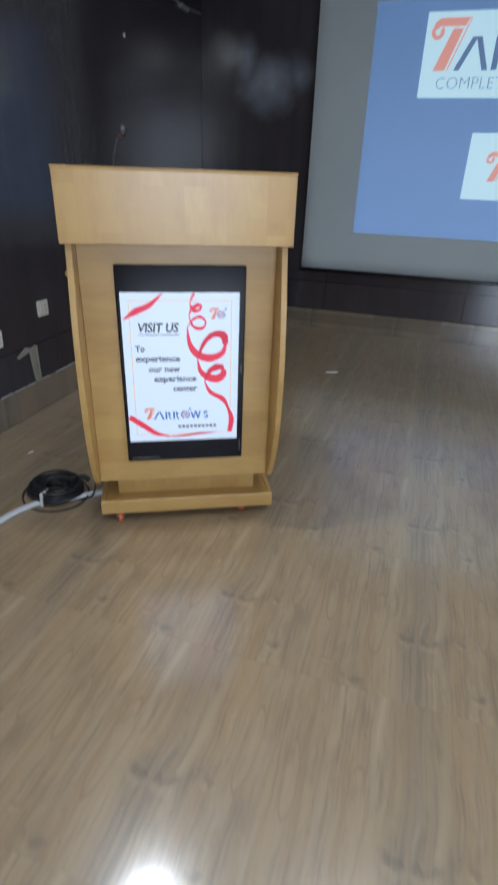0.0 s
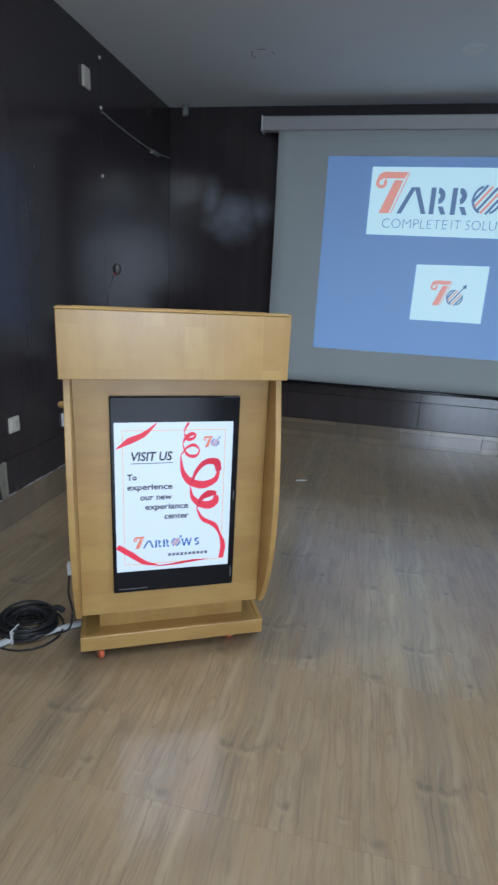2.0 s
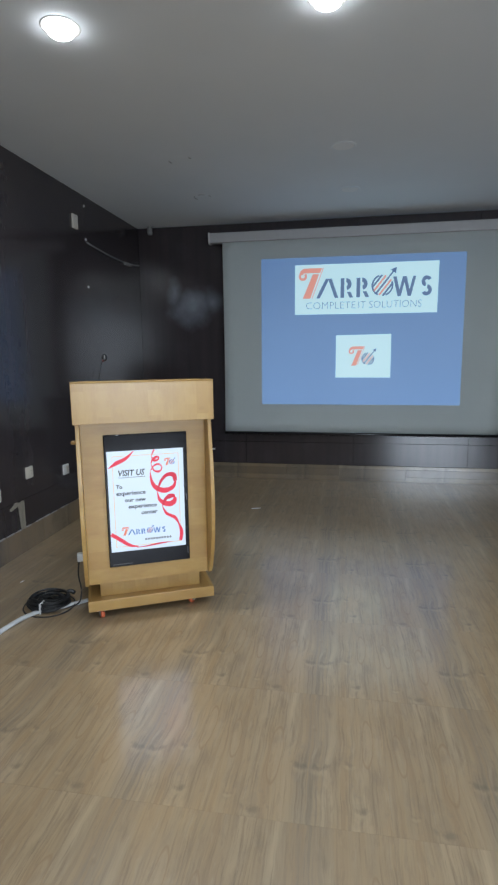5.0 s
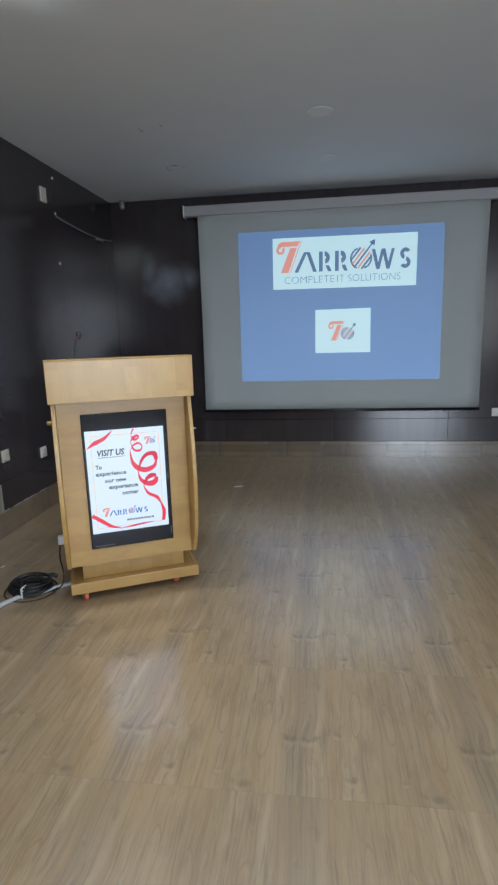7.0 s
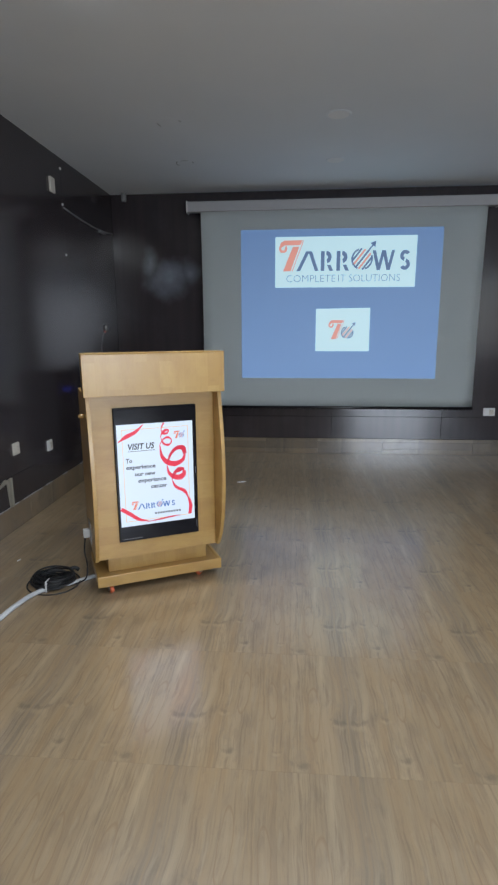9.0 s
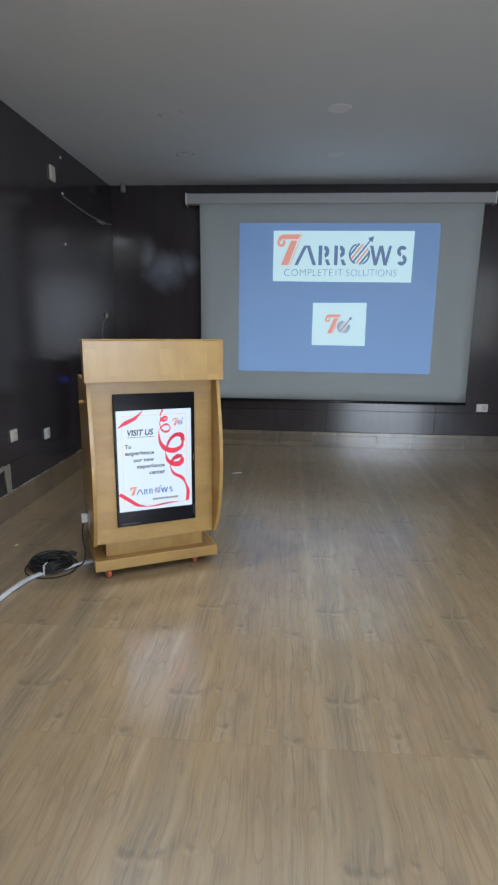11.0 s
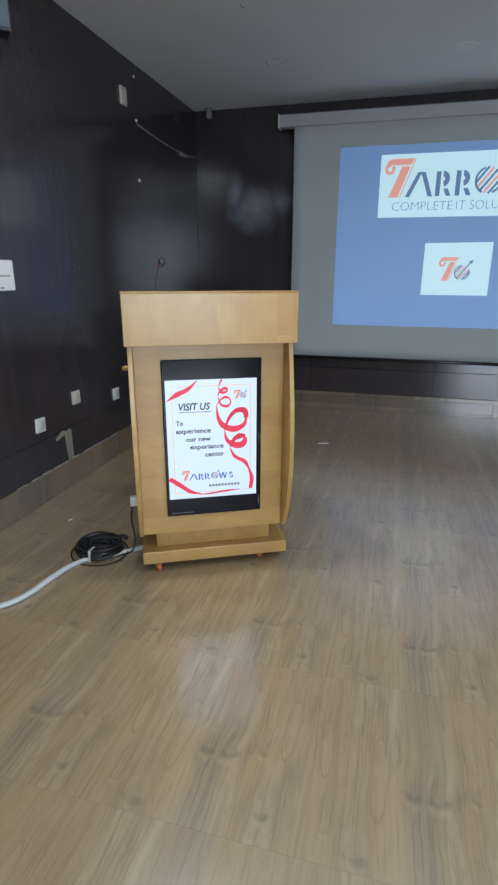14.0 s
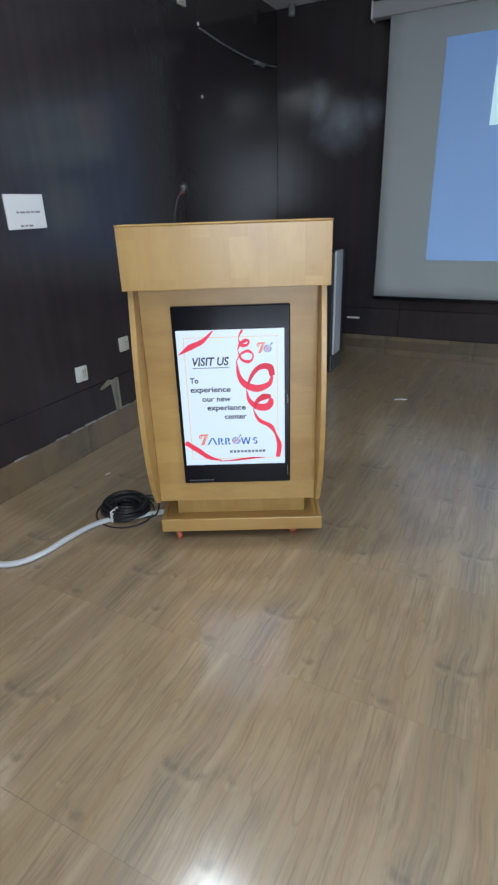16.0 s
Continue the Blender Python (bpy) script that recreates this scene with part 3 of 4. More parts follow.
def display(parent):
    body = part("display", box(0.142, 0.577, 0.092, 0.118, 0.297, 1.018, 0.004), GLOSS, parent, "glossy black upright display in the lectern front")
    # Thin grey strip that draws the glint along the bezel's lower left.
    part("bezel_glint", box(0.16, 0.262, 0.0905, 0.0925, 0.311, 0.3130), DULL, body)
    part("maker_mark", box(0.5655, 0.5675, 0.0912, 0.0925, 0.330, 0.372), DULL, body)
    part("maker_mark", box(0.5655, 0.5675, 0.0912, 0.0925, 0.640, 0.676), DULL, body)
    x0, x1, z0, z1 = 0.155, 0.555, 0.382, 0.931
    y = 0.0915
    page = part("picture", box(x0, x1, y - 0.0006, y, z0, z1), D_WHITE, body, "lit poster picture with red ribbons")

    def at(a, b):
        return x0 + a * (x1 - x0), z1 - b * (z1 - z0)

    def rib(pts, widths, depth, material=D_RED):
        ribbon([at(*p) for p in pts], [0.66 * w for w in widths], y - depth, material, page)

    # thin gold frame
    (fx0, fz1), (fx1, fz0), w = at(0.065, 0.048), at(0.935, 0.952), 0.0022
    for a, b, c, d in ((fx0, fx1, fz1 - w, fz1), (fx0, fx1, fz0, fz0 + w), (fx0, fx0 + w, fz0, fz1), (fx1 - w, fx1, fz0, fz1)):
        part("frame_line", box(a, b, y - 0.0016, y - 0.001, c, d), D_GOLD, page)
    rib([(0.012, 0.165), (0.12, 0.115), (0.24, 0.075), (0.345, 0.006)], (0.004, 0.034, 0.026, 0.006), 0.0022)
    rib([(0.008, 0.815), (0.12, 0.875), (0.24, 0.94), (0.36, 0.965)], (0.030, 0.032, 0.026, 0.006), 0.0022)
    rib([(0.34, 0.972), (0.5, 0.965), (0.66, 0.952), (0.80, 0.948)], (0.004, 0.012, 0.014, 0.004), 0.0022, D_DEEP)
    # the curling streamer
    rib([(0.615, 0.004), (0.59, 0.035), (0.575, 0.07)], (0.014, 0.010, 0.004), 0.0022)
    rib([(0.575, 0.072), (0.61, 0.108), (0.655, 0.105), (0.672, 0.082), (0.64, 0.076), (0.59, 0.10), (0.565, 0.14)], (0.006, 0.022, 0.014, 0.010, 0.022, 0.016, 0.004), 0.0024)
    rib([(0.565, 0.14), (0.60, 0.205), (0.66, 0.222), (0.70, 0.205), (0.705, 0.172), (0.66, 0.148), (0.60, 0.165), (0.55, 0.215)], (0.004, 0.014, 0.020, 0.010, 0.008, 0.018, 0.012, 0.004), 0.0026)
    rib([(0.55, 0.215), (0.57, 0.32), (0.63, 0.385), (0.74, 0.415), (0.85, 0.385), (0.885, 0.325)], (0.005, 0.024, 0.040, 0.044, 0.030, 0.014), 0.0028)
    rib([(0.885, 0.325), (0.86, 0.265), (0.77, 0.262), (0.69, 0.32), (0.635, 0.42)], (0.030, 0.040, 0.030, 0.022, 0.006), 0.0031, D_DEEP)
    rib([(0.635, 0.42), (0.66, 0.50), (0.73, 0.545), (0.81, 0.555), (0.86, 0.53), (0.87, 0.49)], (0.004, 0.024, 0.040, 0.046, 0.040, 0.024), 0.0033)
    rib([(0.87, 0.475), (0.80, 0.478), (0.735, 0.51), (0.695, 0.58)], (0.022, 0.040, 0.024, 0.004), 0.0036, D_DEEP)
    rib([(0.695, 0.575), (0.75, 0.65), (0.86, 0.70), (0.91, 0.765), (0.945, 0.85), (0.93, 0.945)], (0.006, 0.022, 0.028, 0.012, 0.030, 0.026), 0.0038)

    def words(body_text, a, b, width, size, bold=0.0, shear=0.0, spacing=1.0):
        bm = text_mesh(body_text, size, width, bold, shear, spacing)
        px, pz = at(a, b)
        bmesh.ops.translate(bm, verts=bm.verts[:], vec=(px, y - 0.0022, pz))
        part("lettering", bm, D_INK, page)

    wd = x1 - x0
    words("VISIT US", 0.135, 0.242, 0.345 * wd, 0.044, 0.0012, 0.18)
    part("underline", box(at(0.135, 0)[0], at(0.485, 0)[0], y - 0.0022, y - 0.0016, at(0, 0.262)[1], at(0, 0.2575)[1]), D_INK, page)
    words("To", 0.10, 0.367, 0.080 * wd, 0.030, 0.0009)
    words("experience", 0.098, 0.433, 0.385 * wd, 0.030, 0.0008)
    words("our new", 0.205, 0.503, 0.275 * wd, 0.030, 0.0008)
    words("experiance", 0.248, 0.569, 0.375 * wd, 0.030, 0.0008)
    words("center", 0.413, 0.637, 0.215 * wd, 0.030, 0.0008)
    wx0, wz = at(0.145, 0.838)
    wordmark(wx0, at(0.73, 0)[0], wz, 0.037, y - 0.0022, D_ORANGE, D_BLUE, page)
    hx, hz = at(0.742, 0.165)
    hook(hx, hz, 0.040, y - 0.0022, D_ORANGE, page)
    emblem(*at(0.845, 0.135), 0.036, y - 0.0022, D_ORANGE, D_BLUE, page)
    for i in range(10):
        px, pz = at(0.448 + 0.0365 * i, 0.905)
        part("bar", box(px, px + 0.0105, y - 0.0022, y - 0.0016, pz, pz + 0.0105), INK_SCREEN, page)


INK_SCREEN = glow("display_grey", (0.12, 0.13, 0.17), 1.0)


def caster(u, v, turn, parent):
    ob = part("caster", lathe([(0.0005, 0.044), (0.022, 0.044), (0.022, 0.050), (0.0005, 0.050)], 16), STEEL, parent, "small caster with an orange wheel")
    ob.location, ob.rotation_euler = (u, v, 0), (0, 0, radians(turn))
    wheel = lathe([(0.006, -0.009), (0.018, -0.009), (0.020, -0.006), (0.020, 0.006), (0.018, 0.009), (0.006, 0.009)], 22)
    bmesh.ops.rotate(wheel, verts=wheel.verts[:], matrix=Matrix.Rotation(radians(90), 3, "Y"))
    bmesh.ops.translate(wheel, verts=wheel.verts[:], vec=(0, 0.008, 0.020))
    part("wheel", wheel, ORANGE, ob, smooth=True)
    fork = bmesh.new()
    for s in (-1, 1):
        box(s * 0.0125 - 0.0012, s * 0.0125 + 0.0012, -0.008, 0.014, 0.014, 0.046, 0.0005, bm=fork, segments=1)
    part("fork", fork, STEEL, ob)
    part("brake_tab", box(0.0135, 0.026, -0.006, 0.004, 0.036, 0.040, 0.001, segments=1), WHITE, ob)


def lectern():
    ob = empty("lectern", L)
    part("header_board", box(0.0, 0.709, 0.0, 0.020, 1.089, 1.292, 0.002), WOOD_TOP, ob)
    for u in (0.0, 0.691):
        part("header_side", box(u, u + 0.018, 0.0205, 0.085, 1.089, 1.291, 0.001), WOOD, ob)
    for u in (0.034, 0.658):
        part("desk_side", prism([(0.0855, 1.089), (0.50, 1.089), (0.50, 1.15), (0.20, 1.283), (0.0855, 1.283)], "x", u, u + 0.018, 0.0015), WOOD, ob)
    part("header_soffit", box(0.0525, 0.6575, 0.0205, 0.499, 1.089, 1.104), WOOD, ob)
    part("top_board", box(-0.002, 0.711, -0.002, 0.086, 1.2925, 1.297, 0.002), WOOD, ob, "thin pale top edge")
    part("desk_top", box(0.034, 0.676, 0.0865, 0.204, 1.284, 1.293, 0.001), WOOD, ob)
    part("reading_slope", prism([(0.205, 1.281), (0.205, 1.293), (0.515, 1.163), (0.515, 1.149)], "x", 0.034, 0.676), WOOD, ob)
    curve = [(0.036, 1.0885), (0.012, 0.97), (-0.010, 0.86), (-0.024, 0.74), (-0.028, 0.62), (-0.018, 0.49), (0.010, 0.36), (0.055, 0.26), (0.094, 0.206)]
    line = [(p.x, p.z) for p in spline([(a, 0, b) for a, b in curve], 5)]
    for u in (0.010, 0.680):
        part("side_panel", prism(line + [(0.50, 0.206), (0.50, 1.0885)], "x", u, u + 0.020, 0.002), WOOD, ob, "curved side panel")
    part("front_panel", box(0.0305, 0.6795, 0.108, 0.126, 0.2065, 1.0885, 0.001), WOOD, ob)
    part("back_panel", box(0.0305, 0.6795, 0.47, 0.488, 0.2065, 1.0885, 0.001), WOOD, ob)
    part("bottom_board", box(0.0305, 0.6795, 0.1265, 0.4695, 0.2065, 0.224), WOOD, ob)
    part("plinth", box(0.085, 0.645, 0.19, 0.44, 0.097, 0.206, 0.002), WOOD_TOP, ob)
    part("tray_floor", box(0.036, 0.698, 0.141, 0.50, 0.060, 0.0965), WOOD, ob)
    part("tray_lip", box(0.0175, 0.716, 0.122, 0.1405, 0.042, 0.103, 0.003), WOOD, ob)
    for u in (0.0175, 0.698):
        part("tray_side", box(u, u + 0.018, 0.141, 0.50, 0.042, 0.103, 0.003), WOOD, ob)
    display(ob)
    for u, v, turn in ((0.085, 0.145, 200), (0.60, 0.175, 120), (0.085, 0.46, 30), (0.63, 0.46, 75)):
        caster(u, v, turn, ob)
    peg = lathe([(0.006, 0.0), (0.011, 0.004), (0.012, 0.016), (0.009, 0.026), (0.004, 0.029)], 16)
    bmesh.ops.rotate(peg, verts=peg.verts[:], matrix=Matrix.Rotation(radians(-90), 3, "Y"))
    bmesh.ops.translate(peg, verts=peg.verts[:], vec=(0.0098, 0.16, 0.978))
    part("peg", peg, WOOD, ob, smooth=True)
    plate = part("socket_plate", box(0.004, 0.0098, 0.225, 0.335, 0.255, 0.375, 0.002), STEEL, ob, "bare metal power inlet plate")
    part("plug", box(-0.030, 0.0038, 0.262, 0.296, 0.285, 0.332, 0.005), WHITE, plate, "white mains plug")
    return tagged(ob, "pale wooden lectern on casters with a lit upright display", "lectern")


lectern()


DULL_RED = plain("dull_red", (0.16, 0.02, 0.015), 0.5)


def microphone():
    """A gooseneck microphone on the reading slope."""
    ob = empty("gooseneck_microphone", L @ pose(0.145, 0.40, 1.205))
    part("base", lathe([(0.0, 0.006), (0.026, 0.006), (0.026, 0.012), (0.014, 0.026), (0.008, 0.034)]), BLACK, ob, smooth=True)
    part("neck", tube(spline([(0, 0, 0.03), (0.0, 0.004, 0.09), (0.004, 0.012, 0.13), (0.016, 0.035, 0.175), (0.028, 0.058, 0.193)]), 0.003), GREY_DARK, ob, "thin dark gooseneck", smooth=True)
    head = lathe([(0.004, -0.022), (0.010, -0.014), (0.0155, 0.0), (0.016, 0.012), (0.010, 0.024), (0.002, 0.028)], 18)
    bmesh.ops.transform(head, verts=head.verts[:], matrix=Matrix.Translation((0.036, 0.070, 0.205)) @ Matrix.Rotation(radians(-45), 4, "X"))
    part("windscreen", head, RUBBER, ob, "dark foam windscreen", smooth=True)
    collar = lathe([(0.005, -0.004), (0.0058, -0.002), (0.0058, 0.002), (0.005, 0.004)], 14)
    bmesh.ops.transform(collar, verts=collar.verts[:], matrix=Matrix.Translation((0.026, 0.054, 0.190)) @ Matrix.Rotation(radians(-45), 4, "X"))
    part("light_ring", collar, DULL_RED, ob, "red ring below the windscreen", smooth=True)
    return tagged(ob, "slim black gooseneck microphone standing on the lectern top", "microphone")


microphone()


# ---- cables on the floor ----
def cable_coil():
    rng = random.Random(7)
    ob = empty("cable_coil", pose(-0.338, 0.238, 0, 0, 0, 0))
    for k in range(17):
        pts, r, lift = [], rng.uniform(0.052, 0.108), 0.008 + 0.0030 * k
        ox, oy, ph = rng.uniform(-0.018, 0.018), rng.uniform(-0.018, 0.018), rng.uniform(0, 6)
        for i in range(33):
            a = 2 * math.pi * i / 32 + ph
            pts.append(Vector((ox + r * 1.12 * math.cos(a), oy + r * math.sin(a), lift + 0.006 * math.sin(2 * a + ph))))
        part("loop", tube(pts, 0.0055), RUBBER, ob, smooth=True)
    part("loop", tube([Vector((0.0 + 0.145 * math.cos(a), -0.01 + 0.125 * math.sin(a), 0.012 + 0.01 * math.sin(a))) for a in (2 * math.pi * i / 40 for i in range(41))], 0.004), RUBBER, ob, smooth=True)
    part("tie", box(-0.0025, 0.0025, -0.112, -0.058, 0.003, 0.066, 0.002), WHITE, ob, "white cable tie")
    part("connector", tube(spline([(0.06, 0.075, 0.055), (0.085, 0.085, 0.062), (0.11, 0.085, 0.05)], 5), 0.012), RUBBER, ob, smooth=True)
    tail = [L @ Vector((-0.022, 0.279, 0.285)), L @ Vector((-0.030, 0.285, 0.20)), L @ Vector((-0.020, 0.290, 0.11)), L @ Vector((-0.035, 0.28, 0.04)), Vector((-0.215, 0.235, 0.008)), Vector((-0.28, 0.19, 0.012))]
    low = ob.matrix_world.inverted()
    part("lead", tube(spline([low @ p for p in tail]), 0.0042), RUBBER, ob, smooth=True)
    return tagged(ob, "loosely coiled black power cable lying beside the lectern", "cable")


cable_coil()
conduit = tube(spline([(-0.08, 0.40, 0.011), (-0.16, 0.31, 0.011), (-0.25, 0.225, 0.011), (-0.34, 0.165, 0.011), (-0.40, 0.07, 0.011), (-0.43, -0.06, 0.011), (-0.445, -0.18, 0.011), (-0.49, -0.28, 0.011), (-0.57, -0.325, 0.011), (-0.68, -0.305, 0.011), (-0.79, -0.255, 0.012), (-0.88, -0.19, 0.025), (-0.945, -0.15, 0.09), (-0.962, -0.18, 0.20), (-0.966, -0.22, 0.32), (-0.968, -0.25, 0.42)], 12), 0.016, 10, 0.68)
tagged(part("cable_conduit", conduit, CLOTH_CONDUIT, smooth=True), "white flexible cable sleeve snaking over the floor to the wall", "cable")


# ---- on the walls ----
def wall_socket(y, z, turn=0.0, mat=WHITE, w=0.088, h=0.088):
    """A switched socket on the left wall."""
    ob = empty("wall_socket", Matrix.Translation((X0, y, z)) @ Matrix.Rotation(radians(turn), 4, "X"))
    plate = part("plate", box(0.0, 0.014, -w / 2, w / 2, -h / 2, h / 2, 0.006), mat, ob)
    part("rocker", box(0.014, 0.019, -w * 0.36, -w * 0.12, -h * 0.28, h * 0.28, 0.002, segments=1), mat, plate)
    part("insert", box(0.0138, 0.016, -w * 0.02, w * 0.38, -h * 0.32, h * 0.32, 0.002, segments=1), IVORY, plate)
    for dy, dz in ((0.08, 0.1), (0.26, 0.1), (0.17, -0.14)):
        part("pin_hole", box(0.0155, 0.0163, w * dy, w * (dy + 0.05), h * dz, h * (dz + 0.07)), BLACK, plate)
    return tagged(ob, "white switched socket on the dark panelled wall", "wall socket", "wall sockets")


for sy, sz, st, sm in ((-0.02, 0.455, 4, WHITE), (0.735, 0.490, -3, WHITE), (1.132, 0.574, 0, IVORY), (1.66, 0.484, 0, WHITE)):
    wall_socket(sy, sz, st, sm)
ob = wall_socket(0, 0, 0, WHITE, 0.125, 0.088)
ob.matrix_world = pose(3.165, Y1, 0.495, 0, 0, -90)


def junction_box(y, z, w, h, mat):
    ob = empty("junction_box", pose(X0, y, z))
    part("cover", box(0, 0.018, -w / 2, w / 2, -h / 2, h / 2, 0.006), mat, ob)
    for dz in (-0.36, 0.36):
        part("screw", box(0.0178, 0.0195, -0.004, 0.004, h * dz - 0.004, h * dz + 0.004, 0.001, segments=1), DULL, ob)
    return tagged(ob, "small white cover box high on the dark wall", "junction box", "cover boxes")


junction_box(2.082, 2.562, 0.088, 0.118, IVORY)
junction_box(0.452, 2.580, 0.15, 0.13, WHITE)


def wall_speaker():
    """A small loudspeaker turned away from the wall towards the room."""
    ob = empty("wall_speaker", pose(X0, 0.55, 2.42))
    part("cabinet", prism([(0.06, -0.07), (0.20, 0.07), (0.115, 0.155), (0.02, 0.06)], "z", 0.0, 0.33, 0.005), GREY_DARK, ob)
    grille = box(-0.092, 0.092, -0.010, -0.001, 0.010, 0.320, 0.003)
    bmesh.ops.transform(grille, verts=grille.verts[:], matrix=Matrix.Translation((0.130, 0.0, 0)) @ Matrix.Rotation(radians(45), 4, "Z"))
    part("grille", grille, GREY_BLUE, ob, "blue-grey cloth grille")
    part("bracket", box(0.0, 0.06, 0.05, 0.09, 0.13, 0.20, 0.003), STEEL, ob)
    return tagged(ob, "dark wall-mounted loudspeaker close under the ceiling", "loudspeaker")


GREY_BLUE = plain("speaker_cloth", (0.055, 0.075, 0.10), 0.6)
wall_speaker()


def notice():
    ob = empty("wall_notice", pose(X0, 0.548, 1.350))
    card = part("card", box(0.0, 0.012, -0.116, 0.116, -0.077, 0.077, 0.003), PAPER, ob)
    for z, a, b in ((-0.002, -0.06, 0.09), (-0.062, -0.05, 0.03)):
        x = a
        rng = random.Random(int(1000 * (z + 1)))
        while x < b:
            w = rng.uniform(0.012, 0.03)
            part("bar", box(0.0118, 0.0128, x, min(x + w, b), z - 0.004, z + 0.004), INK, card)
            x += w + 0.007
    return tagged(ob, "white notice plate with two grey lines of small print", "notice")


notice()


TRUNK = plain("dusty_trunking", (0.30, 0.275, 0.22), 0.7, wear=0.45)


def torn_trunking():
    ob = empty("cable_trunking", pose(X0, 0.99, LOW))
    part("strip", prism([(-0.02, 0.20), (0.02, 0.205), (0.022, 0.002), (0.0, 0.002)], "x", 0.0, 0.012, 0.001), TRUNK, ob)
    part("strip", prism([(-0.12, 0.178), (-0.045, 0.215), (-0.022, 0.21), (-0.022, 0.185), (-0.11, 0.168)], "x", 0.0, 0.010, 0.001), TRUNK, ob)
    part("cover_edge", box(0.0, 0.02, 0.026, 0.034, 0.0, 0.21, 0.001), TRUNK, ob)
    return tagged(ob, "short broken length of ivory cable trunking above the skirting", "trunking")


torn_trunking()

loose = tube(spline([(X0 + 0.006, 2.29, 2.432), (X0 + 0.012, 2.6, 2.405), (X0 + 0.014, 2.95, 2.392), (X0 + 0.012, 3.3, 2.40), (X0 + 0.008, 3.55, 2.425)]), 0.006)
tagged(part("wall_cable", loose, DULL, smooth=True), "pale cable sagging along the dark wall near the corner", "cable")
bm = box(0, 0.03, -0.07, 0.07, -0.014, 0.014, 0.004)
clip = tagged(part("cable_clip", bm, DULL), "grey cable clip box on the dark wall", "cable clip")
clip.location = (X0, 3.20, 2.385)
for sz in (2.74, 2.455, 2.045):
    screw = lathe([(0.011, 0.0), (0.011, 0.004), (0.006, 0.008), (0.001, 0.009)], 14)
    bmesh.ops.rotate(screw, verts=screw.verts[:], matrix=Matrix.Rotation(radians(90), 3, "Y"))
    ob = tagged(part("screw_cap", screw, WHITE, smooth=True), "white screw cap at the panel joint", "screw cap", "screw caps")
    ob.location = (X0, 2.285, sz)

sensor = tagged(part("ceiling_sensor", lathe([(0.028, 0.0), (0.028, -0.075), (0.022, -0.085), (0.002, -0.087)], 20), DULL, smooth=True), "small grey cylinder fixed below the ceiling in the corner", "sensor")
sensor.location = (-0.83, Y1 - 0.05, ZC)

wall_clip = tagged(part("wall_strip", box(-0.06, 0.06, -0.012, 0, -0.008, 0.008, 0.002), WHITE), "short white strip on the dark wall near the skirting", "strip")
wall_clip.location = (-0.21, Y1, 0.335)


def grey_cabinet():
    """An upright equipment case behind the lectern: dark body, light grey side, a blue status light."""
    ob = empty("equipment_case", pose(-0.372, 2.96, 0))
    part("case", box(-0.22, 0.205, -0.15, 0.15, 0.165, 0.99, 0.012), GREY_DARK, ob)
    part("side_panel", box(0.2055, 0.225, -0.152, 0.02, 0.16, 1.0, 0.008), GREY, ob, "light grey side panel")
    part("base", box(-0.20, 0.20, -0.14, 0.14, 0.0, 0.163, 0.01), BLACK, ob, "black base")
    part("status_light", box(-0.2235, -0.2195, -0.02, 0.07, 0.785, 0.797), STATUS, ob, "blue status light strip")
    return tagged(ob, "dark upright equipment case with a light grey side", "equipment case")


STATUS = glow("status_blue", (0.03, 0.06, 1.0), 6.0)
grey_cabinet()

for bx, by, r, k in ((0.524, 2.346, 20, 1.0), (-0.70, 0.524, 70, 0.35)):
    scrap = tagged(part("paper_scrap", prism([(-0.045, -0.008), (0.02, -0.012), (0.05, 0.0), (0.01, 0.01), (-0.03, 0.006)], "z", 0.0003, 0.003), PAPER), "small white scrap of paper on the floor", "scrap", "paper scraps")
    scrap.matrix_world = pose(bx, by, 0, 0, 0, r) @ Matrix.Diagonal((k, k, 1, 1))


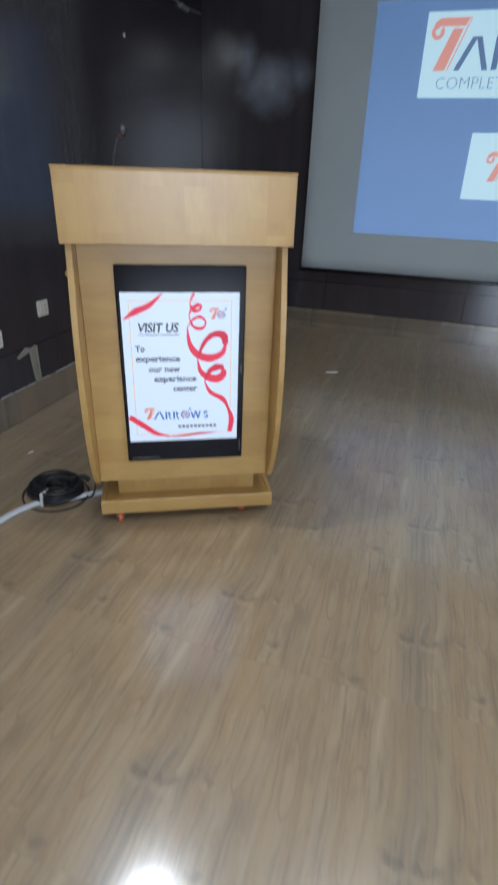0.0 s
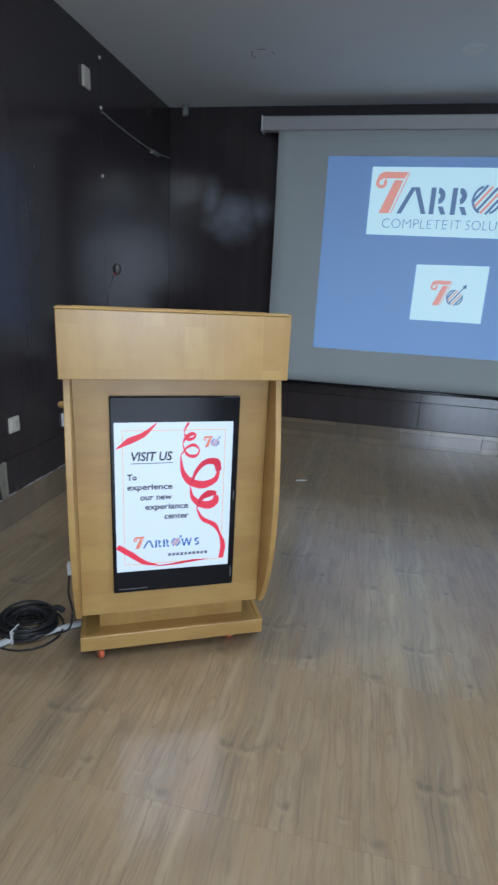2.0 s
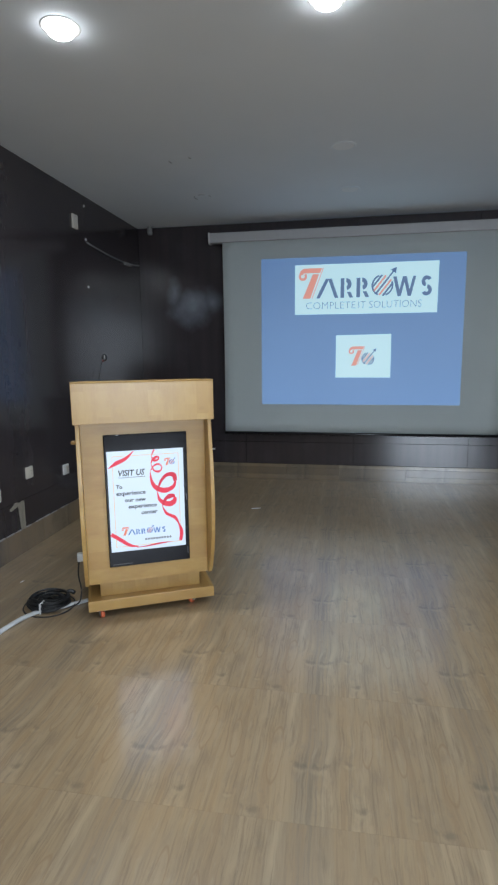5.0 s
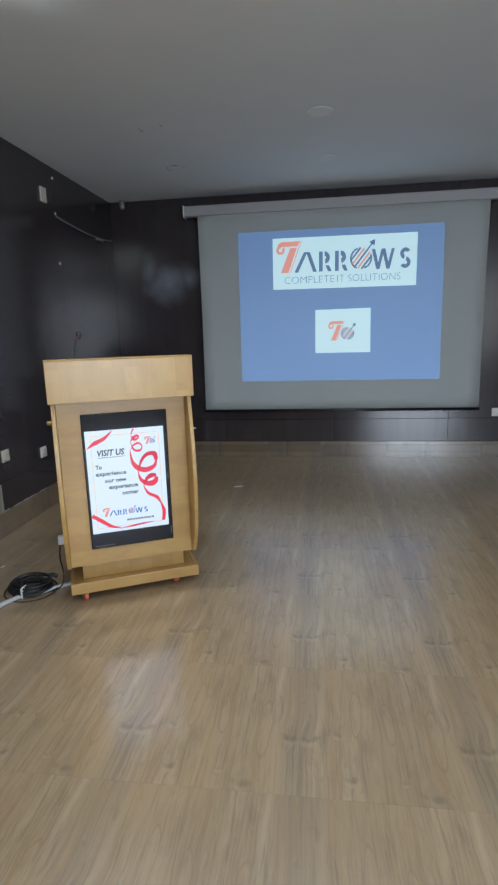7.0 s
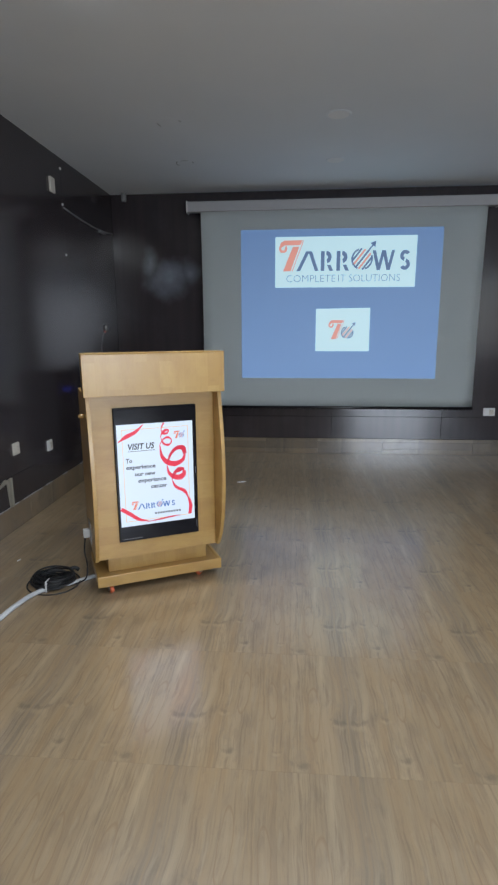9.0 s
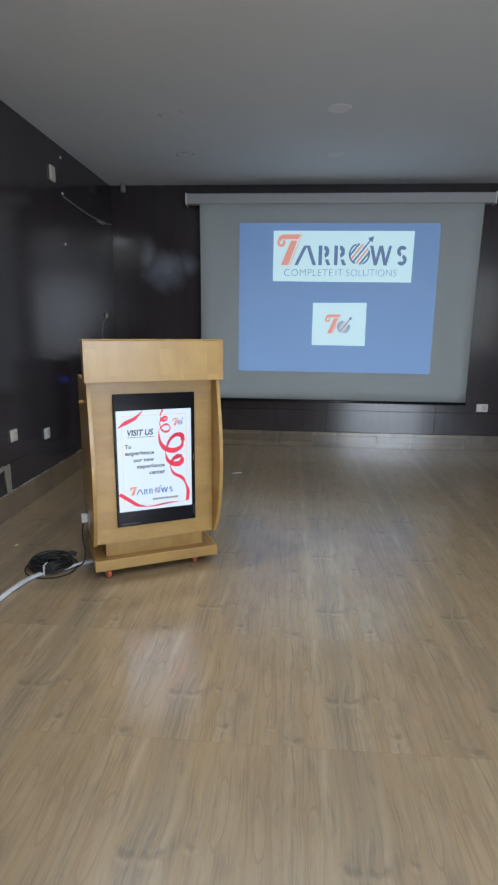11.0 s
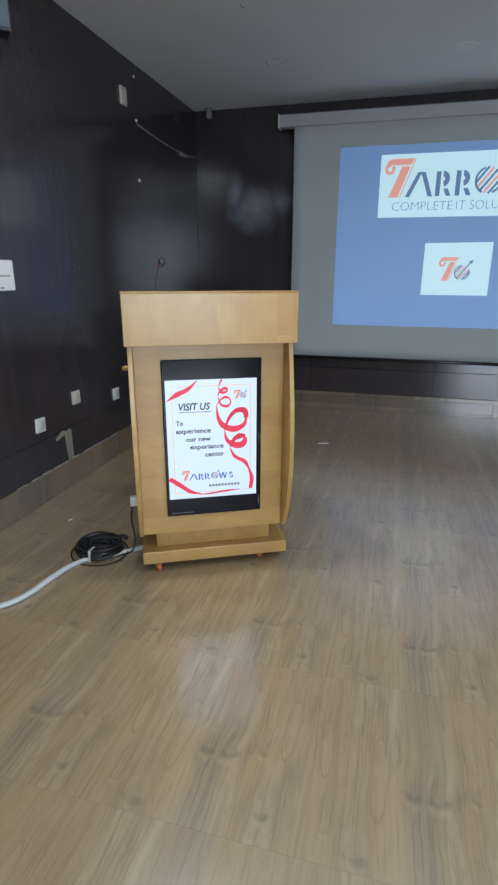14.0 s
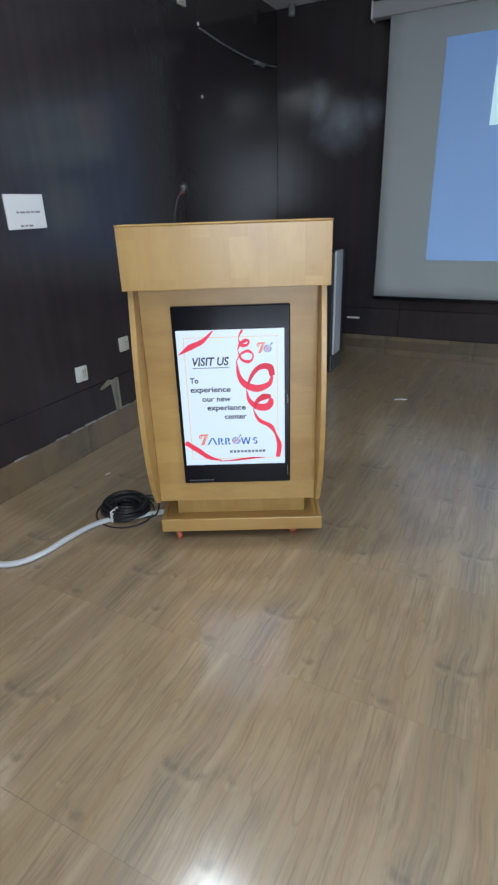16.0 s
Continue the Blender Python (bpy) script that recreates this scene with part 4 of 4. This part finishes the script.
# ---- frames of the added windows, out of view ----
def added_back_window():
    ob = tagged(empty("added_window_1", pose(0, 0, 0)), kind="structure")
    n = 4
    step = (WIN[1] - WIN[0]) / n
    for i in range(n + 1):
        x = WIN[0] + i * step
        part("window_frame", box(max(x - 0.025, WIN[0] + 0.001), min(x + 0.025, WIN[1] - 0.001), Y0 - 0.11, Y0 - 0.05, WIN[2] + 0.052, WIN[3] - 0.052), WHITE, ob)
    for z in (WIN[2] + 0.001, WIN[3] - 0.051):
        part("window_frame", box(WIN[0] + 0.001, WIN[1] - 0.001, Y0 - 0.11, Y0 - 0.05, z, z + 0.05), WHITE, ob)


added_back_window()


# Frame round the added side lamp.
def added_side_window():
    ob = tagged(empty("added_window_2", pose(0, 0, 0)), kind="structure")
    step = (SIDE[1] - SIDE[0]) / 4
    for i in range(5):
        y = SIDE[0] + i * step
        part("window_frame", box(X1 + 0.05, X1 + 0.11, max(y - 0.025, SIDE[0] + 0.001), min(y + 0.025, SIDE[1] - 0.001), SIDE[2] + 0.052, SIDE[3] - 0.052), WHITE, ob)
    for z in (SIDE[2] + 0.001, SIDE[3] - 0.051):
        part("window_frame", box(X1 + 0.05, X1 + 0.11, SIDE[0] + 0.001, SIDE[1] - 0.001, z, z + 0.05), WHITE, ob)


added_side_window()

# ---- floor tiles ----
TX, TY = 0.597, 0.638
tile_mesh = None
for i in range(-3, 9):
    for j in range(-10, 7):
        x, y = 0.576 + i * TX, -0.016 + j * TY
        x0, x1, y0, y1 = max(x - TX / 2, X0 + 0.008), min(x + TX / 2, X1 - 0.002), max(y - TY / 2, Y0 + 0.002), min(y + TY / 2, Y1 - 0.009)
        if x1 - x0 < 0.02 or y1 - y0 < 0.02:
            continue
        whole = x1 - x0 > TX - 1e-4 and y1 - y0 > TY - 1e-4
        if whole and tile_mesh:
            tile = new("tile", tile_mesh)
            tile.parent = ground
        else:
            gx, gy = 0.00006, 0.00022
            tile = part("tile", box(x0 - x + gx, x1 - x - gx, y0 - y + gy, y1 - y - gy, -0.0038, 0.0), FLOOR, ground)
            if whole:
                tile_mesh = tile.data
        tile.location = (x, y, 0.0)
